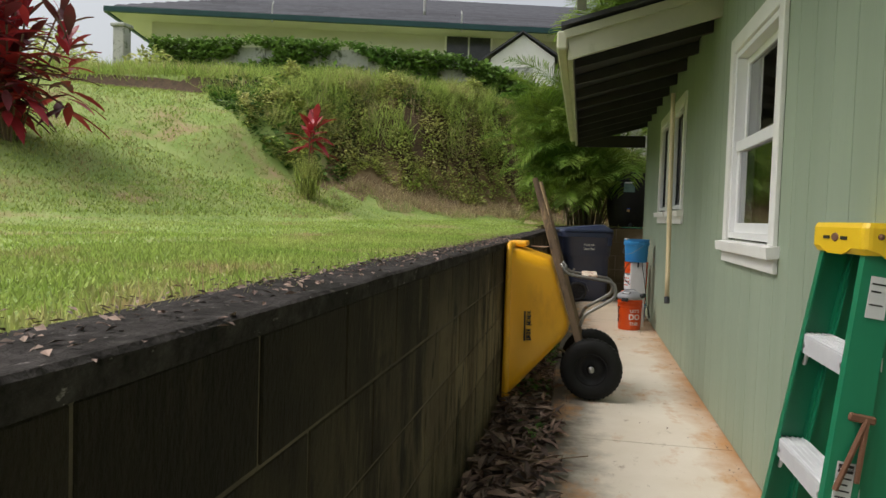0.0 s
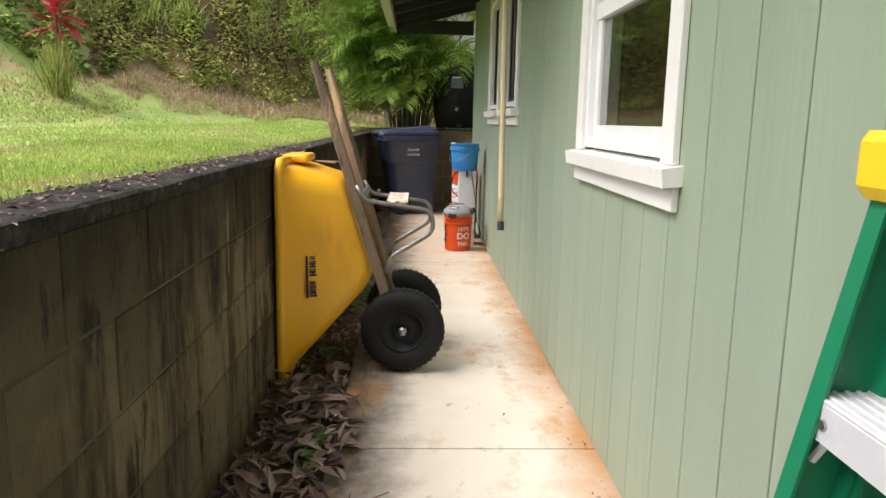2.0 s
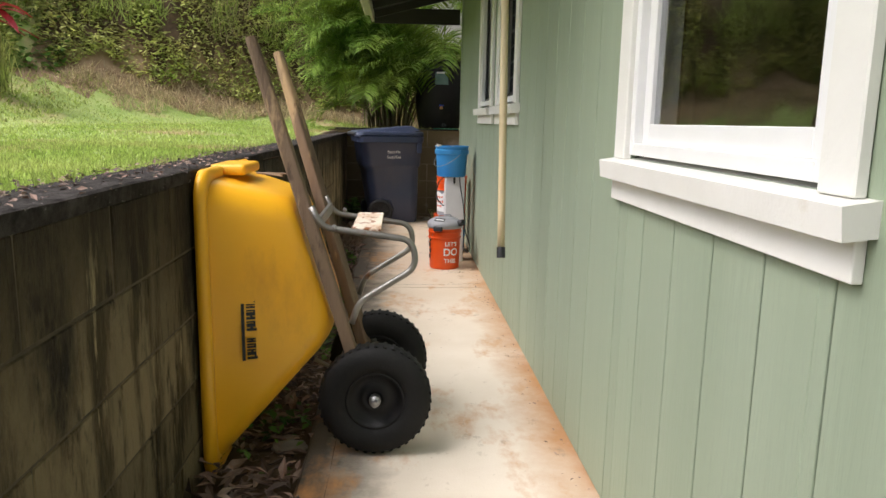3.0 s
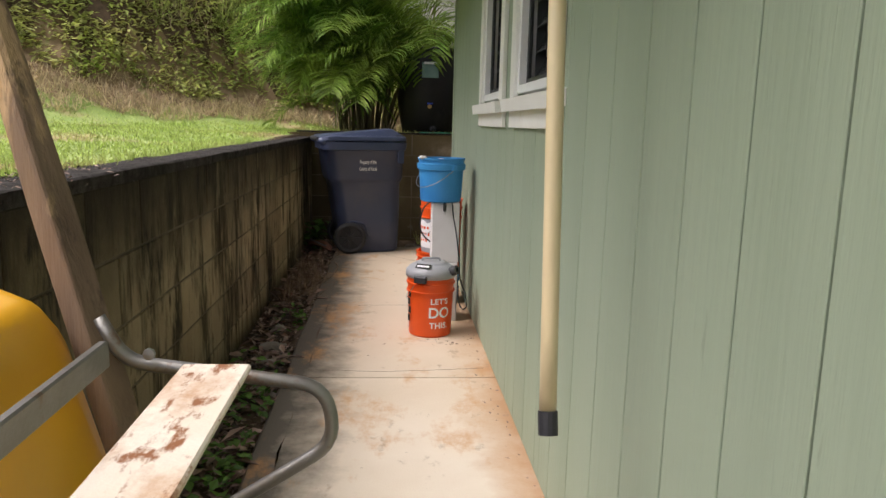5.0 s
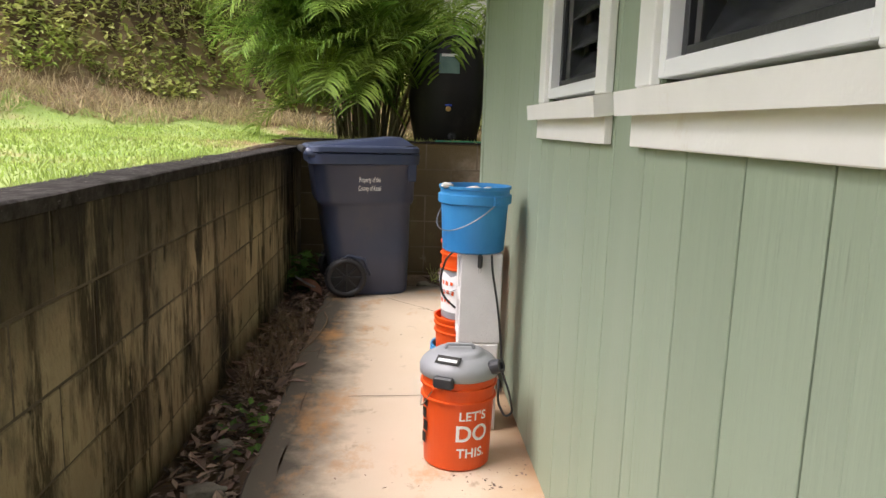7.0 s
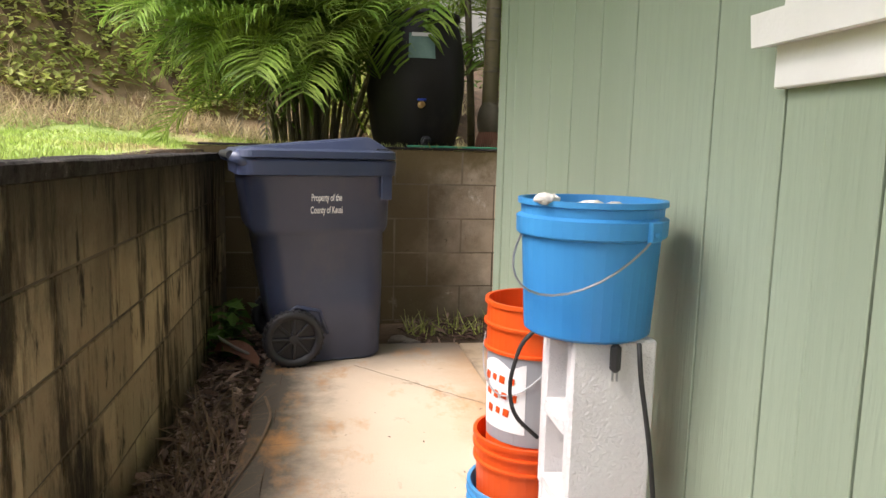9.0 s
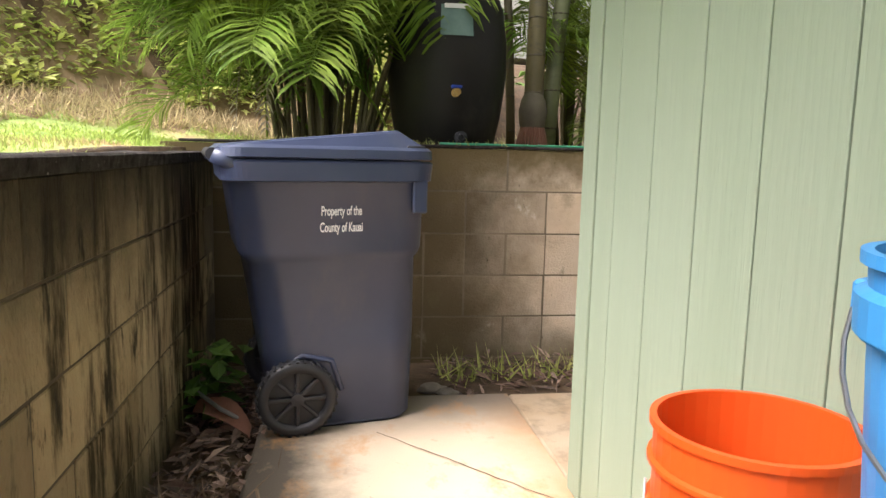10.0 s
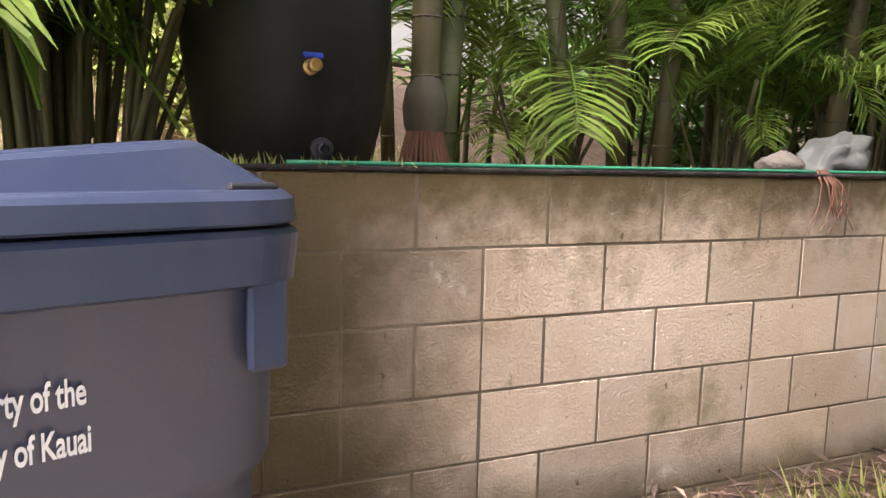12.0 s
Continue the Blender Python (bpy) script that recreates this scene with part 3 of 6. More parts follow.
def build_house():
    wall = tagged(new("wall_east"), "sage green grooved wood siding of the house", "wall", "", "structure")
    bm = bmesh.new()
    for a, b, z0, z1 in pieces(H0, H1, 0.0, HTOP):
        box((HX + 0.012, a, z0), (HX + 0.13, b, z1), bm=bm)
    part("sheathing", bm, M_GROOVE, wall)
    grooves = [3.96 + 0.2065 * k for k in range(-33, 6)] + [5.51 - 0.213 + 0.2112 * k for k in range(18)] + [9.237 + 0.2112 * k for k in range(6)] + [H1 - 0.095]
    for y, e in zip(grooves, grooves[1:]):
        for a, b, z0, z1 in pieces(y + 0.003, e - 0.003, 0.012, HTOP):
            if b - a > 0.01:
                part("siding_board", box((HX, a, z0), (HX + 0.0115, b, z1), 0.0018), M_SIDING, wall)
    part("corner_board", box((HX - 0.006, H1 - 0.095, 0.012), (HX + 0.012, H1 + 0.006, HTOP), 0.003), M_SIDING, wall, "pale green corner board")
    rear = tagged(new("wall_rear"), "sage green rear wall of the house", "wall", "", "structure")
    part("sheathing", box((HX + 0.012, H1 - 0.11, 0.0), (9.0, H1 + 0.002, HTOP)), M_SIDING, rear)
    for i, (x0, x1, y0, y1) in enumerate(((8.9, 9.0, H0, H1 - 0.11), (HX + 0.13, 8.9, H0, H0 + 0.1))):
        tagged(part("wall_far" if i == 0 else "wall_front", box((x0, y0, 0), (x1, y1, HTOP)), M_ROOM), "plain wall closing the house", "wall", "", "structure")
    tagged(part("wall_inner", box((3.4, H0 + 0.1, 0.01), (3.5, H1 - 0.11, HTOP)), M_ROOM), "plain inner wall", "wall", "", "structure")
    tagged(part("floor", box((HX + 0.13, H0 + 0.1, -0.05), (8.9, H1 - 0.11, 0.01)), M_ROOM), "plain floor inside the house", "floor", "", "structure")
    tagged(part("ceiling", box((HX + 0.02, H0, HTOP + 0.001), (9.0, H1, HTOP + 0.06)), M_ROOM), "plain ceiling inside the house", "ceiling", "", "structure")
    # lower roof with its overhang over the path
    roof = tagged(new("roof_lower"), "olive fascia and dark soffit of the overhanging eave", "roof", "", "structure")
    y0, y1, xe, ze = 5.45, 10.85, 0.07, 2.24
    rise = 0.28

    def slope(x):
        return ze + (x - xe) * rise

    bm = bmesh.new()
    vs = [bm.verts.new(v) for yy in (y0 + 0.03, y1) for v in ((xe + 0.02, yy, ze), (HX + 0.6, yy, slope(HX + 0.6) - 0.0), (HX + 0.6, yy, slope(HX + 0.6) + 0.05), (xe + 0.02, yy, ze + 0.05))]
    for f in ((0, 1, 2, 3), (4, 7, 6, 5), (0, 4, 5, 1), (1, 5, 6, 2), (2, 6, 7, 3), (3, 7, 4, 0)):
        bm.faces.new([vs[i] for i in f])
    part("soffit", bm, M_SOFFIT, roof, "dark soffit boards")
    y = y0 + 0.3
    while y < y1:
        bm = bmesh.new()
        vs = [bm.verts.new(v) for yy in (y, y + 0.04) for v in ((xe + 0.03, yy, ze - 0.07), (HX + 0.02, yy, slope(HX) - 0.09), (HX + 0.02, yy, slope(HX) - 0.001), (xe + 0.03, yy, ze - 0.001))]
        for f in ((0, 1, 2, 3), (4, 7, 6, 5), (0, 4, 5, 1), (1, 5, 6, 2), (2, 6, 7, 3), (3, 7, 4, 0)):
            bm.faces.new([vs[i] for i in f])
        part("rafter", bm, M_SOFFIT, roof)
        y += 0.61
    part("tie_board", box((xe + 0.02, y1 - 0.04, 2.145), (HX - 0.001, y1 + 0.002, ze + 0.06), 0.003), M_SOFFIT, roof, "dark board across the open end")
    part("fascia", box((xe - 0.012, y0, ze - 0.08), (xe + 0.018, y1, ze + 0.11), 0.003), M_OLIVE, roof, "pale olive fascia board")
    part("gutter", box((xe - 0.085, y0 - 0.03, ze - 0.02), (xe - 0.014, y1, ze + 0.10), 0.012), M_OLIVE, roof, "olive box gutter")
    m = Matrix.Translation((xe, y0, ze + 0.01)) @ Matrix.Rotation(-math.atan(rise), 4, "Y")
    part("rake_board", box((-0.01, -0.01, -0.085), (1.75, 0.026, 0.085), 0.003, m=m), M_OLIVE, roof, "pale olive rake board")
    part("rake_trim", box((-0.02, -0.035, 0.045), (1.75, -0.011, 0.10), 0.003, m=m), M_OLIVE, roof)
    # roofing runs up to x 5.5, out of view, to shade the rear yard
    bm = bmesh.new()
    vs = [bm.verts.new(v) for yy in (y0 - 0.06, y1 + 0.05) for v in ((xe - 0.06, yy, ze + 0.12), (5.5, yy, slope(5.5) + 0.12), (5.5, yy, slope(5.5) + 0.16), (xe - 0.06, yy, ze + 0.145))]
    for f in ((0, 1, 2, 3), (4, 7, 6, 5), (0, 4, 5, 1), (1, 5, 6, 2), (2, 6, 7, 3), (3, 7, 4, 0)):
        bm.faces.new([vs[i] for i in f])
    part("roofing", bm, M_SHINGLE, roof)
    upper = tagged(new("roof_upper"), "higher roof edge with olive fascia over the house", "roof", "", "structure")
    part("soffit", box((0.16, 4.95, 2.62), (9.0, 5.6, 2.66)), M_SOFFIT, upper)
    # unseen near overhang, widened to shade the siding and first window
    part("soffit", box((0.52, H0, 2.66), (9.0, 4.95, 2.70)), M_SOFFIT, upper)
    part("fascia", box((0.10, 4.92, 2.52), (0.16, 5.62, 2.80), 0.004), M_OLIVE, upper, "olive fascia board")
    part("roofing", box((0.06, H0, 2.80), (9.2, 5.62, 2.86)), M_SHINGLE, upper)


def build_window(i, y0, y1, z0, z1, style):
    w = tagged(new("window_%d" % i), "white double-hung window with sloping sill" if style == "sash" else "white-framed louvre window with dark slats", "window", "", "structure")
    x, t = HX, 0.088
    tx = x - 0.022
    for a, b, c, d in ((y0 - t, y0, z0 - 0.002, z1 + t), (y1, y1 + t, z0 - 0.002, z1 + t), (y0, y1, z1, z1 + t)):
        part("casing", box((tx, a, c), (x - 0.001, b, d), 0.003), M_TRIM, w)
    bm = bmesh.new()
    s0, s1 = y0 - t - 0.03, y1 + t + 0.03
    prof = ((x + 0.06, z0 + 0.008), (x - 0.055, z0 - 0.010), (x - 0.05, z0 - 0.058), (x + 0.06, z0 - 0.045))
    rings = [[bm.verts.new((px, yy, pz)) for px, pz in prof] for yy in (s0, s1)]
    for k in range(4):
        bm.faces.new((rings[0][k], rings[0][(k + 1) % 4], rings[1][(k + 1) % 4], rings[1][k]))
    bm.faces.new(rings[0][::-1])
    bm.faces.new(rings[1])
    bmesh.ops.recalc_face_normals(bm, faces=bm.faces)
    part("sill", bm, M_TRIM, w, "sloping white sill")
    part("apron", box((x - 0.02, y0 - t - 0.012, z0 - 0.118), (x - 0.001, y1 + t + 0.012, z0 - 0.052), 0.002), M_TRIM, w)

    def frame_of(name, a, b, c, d, xa, xb, wd, mtl, par):
        bm = bmesh.new()
        for lo, hi in (((xa, a, c), (xb, a + wd, d)), ((xa, b - wd, c), (xb, b, d)), ((xa, a + wd, c), (xb, b - wd, c + wd)), ((xa, a + wd, d - wd), (xb, b - wd, d))):
            box(lo, hi, 0.002, bm=bm)
        return part(name, bm, mtl, par)

    frame_of("window_frame", y0 + 0.001, y1 - 0.001, z0 + 0.01, z1 - 0.001, x - 0.008, x + 0.11, 0.032, M_VINYL, w)
    if style == "sash":
        zm = 1.56
        for nm, c, d, xa in (("upper_sash", zm - 0.02, z1 - 0.033, 0.045), ("lower_sash", z0 + 0.042, zm + 0.02, 0.015)):
            s = frame_of(nm, y0 + 0.034, y1 - 0.034, c, d, x + xa, x + xa + 0.028, 0.05 if nm == "lower_sash" else 0.04, M_VINYL, w)
            p = part("pane", box((x + xa + 0.011, y0 + 0.075, c + 0.035), (x + xa + 0.016, y1 - 0.075, d - 0.035)), M_GLASS, s)
            p.visible_shadow = False
        part("meeting_rail", box((x + 0.006, y0 + 0.034, zm - 0.03), (x + 0.0145, y1 - 0.034, zm + 0.028), 0.002), M_VINYL, w)
    else:
        frame_of("screen_frame", y0 + 0.034, y1 - 0.034, z0 + 0.043, z1 - 0.034, x + 0.02, x + 0.035, 0.022, M_BINBLACK, w)
        z = z0 + 0.11
        while z < z1 - 0.08:
            part("louvre", box((-0.003, y0 + 0.05, -0.052), (0.003, y1 - 0.05, 0.052), 0.001, m=Matrix.Translation((x + 0.075, 0, z)) @ Matrix.Rotation(radians(28), 4, "Y")), M_LOUVRE, w)
            z += 0.092
        for yy in (y0 + 0.042, y1 - 0.048):
            part("louvre_track", box((x + 0.05, yy, z0 + 0.05), (x + 0.09, yy + 0.007, z1 - 0.035)), M_LOUVRE, w)


build_house()
for i, w in enumerate(WINDOWS):
    build_window(i + 1, *w)


# ---- neighbour on the terrace ----
def build_neighbour():
    h = thing("house", -12.6, 18.3, 3.6, "cream single-storey house with grey shingle hip roof", "house", rz=15)
    L, ev = 30.0, 2.80
    part("wall", box((0.9, 0.9, -0.6), (L, 9.0, 3.1)), M_NBWALL, h)
    bm = bmesh.new()
    eave = [(0, 0), (L, 0), (L, 10), (0, 10)]
    lo = [bm.verts.new((x, y, ev + 0.10)) for x, y in eave]
    ridge = [bm.verts.new((5.2, 5.0, ev + 2.2)), bm.verts.new((L, 5.0, ev + 2.2))]
    for f in ((lo[0], lo[1], ridge[1], ridge[0]), (lo[2], lo[3], ridge[0], ridge[1]), (lo[3], lo[0], ridge[0])):
        bm.faces.new(f)
    roof = part("roof", bm, M_SHINGLE, h, "dark grey shingle roof")
    part("soffit", box((0.05, 0.05, ev - 0.03), (L, 9.9, ev + 0.03)), M_NBWALL, h)
    part("gutter", box((-0.06, -0.09, ev - 0.05), (L, 0.02, ev + 0.10), 0.01), M_GUTTER, h, "dark teal gutter")
    part("gutter", box((-0.09, 0.02, ev - 0.05), (0.0, 9.9, ev + 0.10), 0.01), M_GUTTER, h, "dark teal gutter")
    ang = math.atan2(2.1, 5.0)
    row = mesh_of(box((0, 0, 0), (1.0, 0.30, 0.018)), M_SHINGLE)
    for k in range(9):
        d = 0.02 + k * 0.26
        x = 0.15 + d * 0.99
        while x < 26 and k < 9:
            s = new("shingle", row)
            s.parent = roof
            s.matrix_basis = Matrix.Translation((x, d * math.cos(ang), ev + 0.11 + d * math.sin(ang))) @ Matrix.Rotation(ang, 4, "X")
            x += 1.01
    for x, d in ((4.4, 0.25), (9.6, 0.25)):
        p = part("bracket", tube([(x, -0.05, ev - 0.12), (x, -0.05, ev + 0.35), (x, 0.15, ev + 0.5)], 0.02), M_FENCE, h)
    for x, d in ((8.6, 1.2),):
        part("vent_pipe", tube([(x, d, ev + 0.5), (x, d, ev + 1.1)], 0.04), M_FENCE, h, "pale roof vent pipe")
    wdw = part("window", box((9.2, 0.86, 1.55), (10.6, 0.9, 2.82), 0.004), M_TRIM, h, "white sliding window")
    for a, b in ((9.26, 9.88), (9.93, 10.54)):
        part("pane", box((a, 0.845, 1.6), (b, 0.858, 2.76)), M_LOUVRE, wdw, "dark glass pane")
    f = thing("fence", 0, 0, 0, "pale garden fence overgrown with vines", "fence")
    x = -9.3
    while x < -0.6:
        z = ground(x, 15.9)
        part("fence_panel", box((x, 15.88, z - 0.2), (x + 1.17, 15.93, z + 0.62), 0.008), M_FENCE, f)
        part("post", box((x - 0.03, 15.84, z - 0.2), (x + 0.03, 15.96, z + 0.70), 0.008), M_FENCE, f)
        x += 1.2
    p = thing("gate_post", -10.1, 15.4, ground(-10.1, 15.4), "white concrete gate post on the terrace", "post")
    part("shaft", box((-0.14, -0.14, -0.2), (0.14, 0.14, 0.95), 0.02), M_FENCE, p)
    part("coping", box((-0.18, -0.18, 0.95), (0.18, 0.18, 1.03), 0.02), M_FENCE, p)
    s = thing("shed", -1.35, 18.0, 3.9, "small white shed with a gable roof", "shed")
    part("wall", box((-0.75, 0, -0.5), (0.75, 1.4, 1.05)), M_TRIM, s)
    bm = bmesh.new()
    for sx in (-1, 1):
        vs = [bm.verts.new(v) for v in ((0, -0.1, 1.62), (sx * 0.95, -0.1, 0.98), (sx * 0.95, 1.5, 0.98), (0, 1.5, 1.62), (0, -0.1, 1.67), (sx * 0.95, -0.1, 1.03), (sx * 0.95, 1.5, 1.03), (0, 1.5, 1.67))]
        for q in ((0, 1, 2, 3), (4, 5, 6, 7), (0, 1, 5, 4), (1, 2, 6, 5)):
            bm.faces.new([vs[i] for i in q])
    part("roof", bm, M_SHINGLE, s)
    bm = bmesh.new()
    vs = [bm.verts.new(v) for v in ((-0.75, -0.002, 1.04), (0.75, -0.002, 1.04), (0, -0.002, 1.58))]
    bm.faces.new(vs)
    part("gable", bm, M_TRIM, s)


build_neighbour()


# ---- things on the path ----
def build_wheelbarrow():
    by = 5.58
    w = thing("wheelbarrow", 0.28, by, 0.0, "yellow two-wheeled wheelbarrow tipped up against the wall", "wheelbarrow")
    ox = 0.28

    def ring(bm, t, grow=0.0, n=6, rad=0.09, dx=0.0):
        z0, z1 = 0.0 + 0.42 * t - grow, 0.955 - 0.07 * t + grow
        hy = 0.355 - 0.10 * t + grow
        xa, xb = -0.25 + 0.385 * t, -0.25 + 0.265 * t
        out = []
        for sy, sz, a0 in ((1, 1, 0), (-1, 1, 90), (-1, -1, 180), (1, -1, 270)):
            for k in range(n + 1):
                a = radians(a0 + 90 * k / n)
                y = sy * (hy - rad) + rad * math.cos(a)
                z = (z1 - rad if sz > 0 else z0 + rad) + rad * math.sin(a)
                f = (z - z0) / (z1 - z0)
                out.append(bm.verts.new((xa + (xb - xa) * f + dx - ox, y, z)))
        return out

    bm = bmesh.new()
    rings = [ring(bm, 0.0), ring(bm, 0.1), ring(bm, 0.3), ring(bm, 0.5), ring(bm, 0.7), ring(bm, 0.88), ring(bm, 0.95, -0.008), ring(bm, 0.985, -0.022), ring(bm, 1.0, -0.045)]
    for a, b in zip(rings, rings[1:]):
        c = len(a)
        for k in range(c):
            bm.faces.new((a[k], b[k], b[(k + 1) % c], a[(k + 1) % c]))
    bm.faces.new(rings[-1])
    bmesh.ops.recalc_face_normals(bm, faces=bm.faces)
    part("tray", bm, M_YELLOW, w, "glossy yellow plastic tray", smooth=True)
    bm = bmesh.new()
    rings = [ring(bm, 0.06, 0.002, dx=0.0), ring(bm, 0.05, 0.028, dx=0.004), ring(bm, 0.0, 0.034, dx=0.002), ring(bm, 0.0, 0.030, dx=-0.016), ring(bm, 0.0, -0.004, dx=-0.016)]
    for a, b in zip(rings, rings[1:]):
        c = len(a)
        for k in range(c):
            bm.faces.new((a[k], a[(k + 1) % c], b[(k + 1) % c], b[k]))
    bmesh.ops.recalc_face_normals(bm, faces=bm.faces)
    part("rolled_rim", bm, M_YELLOW, w, smooth=True)
    part("pouring_lip", box((-0.285 - ox, -0.13, 0.955), (-0.16 - ox, 0.13, 0.992), 0.014, seg=3), M_YELLOW, w, "raised yellow lip")
    # plain printed mark on the tray's side
    m = Matrix.Translation((-0.115 - ox, -0.327, 0.375)) @ Matrix.Rotation(radians(15), 4, "Z") @ Matrix.Rotation(radians(-5.5), 4, "X")
    bm = bmesh.new()
    box((-0.030, -0.006, 0.0), (-0.020, -0.003, 0.205), bm=bm, m=m)
    z = 0.004
    for i, hgt in enumerate((0.024, 0.017, 0.017, 0.016, 0.0, 0.024, 0.016, 0.024, 0.016, 0.017, 0.017)):
        if hgt:
            box((-0.014, -0.006, z), (0.018 if i in (0, 5) else 0.014, -0.003, z + hgt * 0.34), bm=bm, m=m)
            box((-0.014, -0.006, z + hgt * 0.52), (0.014, -0.003, z + hgt * 0.80), bm=bm, m=m)
            box((-0.002 if i % 2 else 0.008, -0.0055, z + hgt * 0.3), (0.006 if i % 2 else 0.014, -0.003, z + hgt * 0.6), bm=bm, m=m)
        z += 0.0185
    part("printed_mark", bm, M_BLACKINK, w, "black printed bars")
    for sy, top, drop in ((-0.20, -0.20, 0.0), (0.215, 0.33, 0.014)):
        lo, hi = Vector((0.225 - ox, 0.17 if sy > 0 else sy, 0.27)), Vector((-0.118 - ox, top, 1.40))
        d = hi - lo
        m = Matrix.Translation(lo) @ d.to_track_quat("Z", "Y").to_matrix().to_4x4()
        bm = bmesh.new()
        n = 7
        rows = []
        for k in range(n):
            t = k / (n - 1)
            g = 0.021 if t < 0.8 else 0.021 - 0.004 * (t - 0.8) / 0.2
            rows.append((t * d.length, g))
        loft([(z, 0, 0, g + 0.003, g, 0.005 if z < 0.9 else 0.012) for z, g in rows], n=2, bm=bm)
        bm.transform(m)
        part("handle", bm, M_HANDLE, w, "weathered grey wooden handle", smooth=False)
        tubep = bend([(0.068 - ox, sy * 1.14, 0.865 - drop), (0.105 - ox, sy * 1.14, 0.797 - drop), (0.22 - ox, sy * 1.14, 0.782 - drop), (0.402 - ox, sy * 1.14, 0.758 - drop), (0.417 - ox, sy * 1.14, 0.665 - drop), (0.225 - ox, sy * 1.14, 0.545 - drop), (0.20 - ox, sy * 1.14, 0.47 - drop)], 0.05, 5)
        part("leg", tube(tubep, 0.011, 10), M_TUBE, w, "bent grey steel leg", smooth=True)
        part("axle_bracket", tube([(0.19 - ox, sy * 0.9, 0.40), (0.26 - ox, sy * 0.9, 0.28), (0.28 - ox, sy * 0.9, 0.20)], 0.012, 8), M_TUBE, w, smooth=True)
        part("bolt", lathe([(0, 0), (0.009, 0), (0.009, 0.006), (0, 0.008)], 8, m=Matrix.Translation((0.145 - ox, sy * 1.14 - 0.013, 0.80)) @ Matrix.Rotation(radians(90), 4, "X")), M_WIRE, w)
    part("brace", box((0.085 - ox, -0.2, 0.79), (0.10 - ox, 0.2, 0.83), 0.003), M_TUBE, w, "flat steel cross brace")
    part("step_plate", box((0.20 - ox, -0.215, 0.783), (0.298 - ox, 0.205, 0.794), 0.003), M_PLATE, w, "white plate flaking to rust")
    part("axle", tube([(0.0, -0.25, 0.2), (0.0, 0.25, 0.2)], 0.009), M_TUBE, w)
    part("tray_strut", tube([(0.06 - ox, -0.1, 0.30), (0.27 - ox, -0.16, 0.215)], 0.008), M_TUBE, w)
    for sy in (-0.215, 0.215):
        rot = Matrix.Translation((0.0, sy, 0.2)) @ Matrix.Rotation(radians(90), 4, "X")
        prof = [(0.098, -0.034), (0.118, -0.048), (0.15, -0.052), (0.178, -0.045), (0.191, -0.026), (0.194, 0.0), (0.191, 0.026), (0.178, 0.045), (0.15, 0.052), (0.118, 0.048), (0.098, 0.034)]
        tyre = part("tyre", lathe(prof + [prof[0]], 48, m=rot), M_TYRE, w, "black pneumatic tyre", smooth=True)
        tread = mesh_of(box((0.187, -0.010, -0.030), (0.1948, 0.003, 0.030), 0.002), M_TYRE)
        for k in range(40):
            tr = new("tread_block", tread)
            tr.parent = tyre
            tr.matrix_basis = rot @ Matrix.Rotation(2 * math.pi * k / 40, 4, "Z")
        wheel = part("rim", lathe([(0.0, 0.012), (0.028, 0.012), (0.03, 0.022), (0.05, 0.004), (0.085, 0.006), (0.092, 0.034), (0.102, 0.038), (0.102, -0.038), (0.092, -0.034), (0.085, -0.006), (0.0, -0.006)], 40, m=rot), M_RIM, w, "black steel rim", smooth=True)
        part("hub", lathe([(0, -0.02), (0.02, -0.02), (0.02, 0.04), (0.012, 0.046), (0.012, 0.066), (0, 0.068)], 16, m=rot), M_WIRE, wheel, "greasy steel hub cap")
    tw = thing("twig", -0.08, by - 0.12, 0.957, "short dry twig lying on the tray", "twig")
    part("stick", tube([(-0.05, 0.03, 0.006), (0.0, 0.0, 0.004), (0.05, -0.06, 0.004)], 0.0035, 5), M_TWIG, tw)
    part("stick", tube([(-0.03, 0.05, 0.004), (0.06, 0.02, 0.005)], 0.003, 5), M_TWIG, tw)


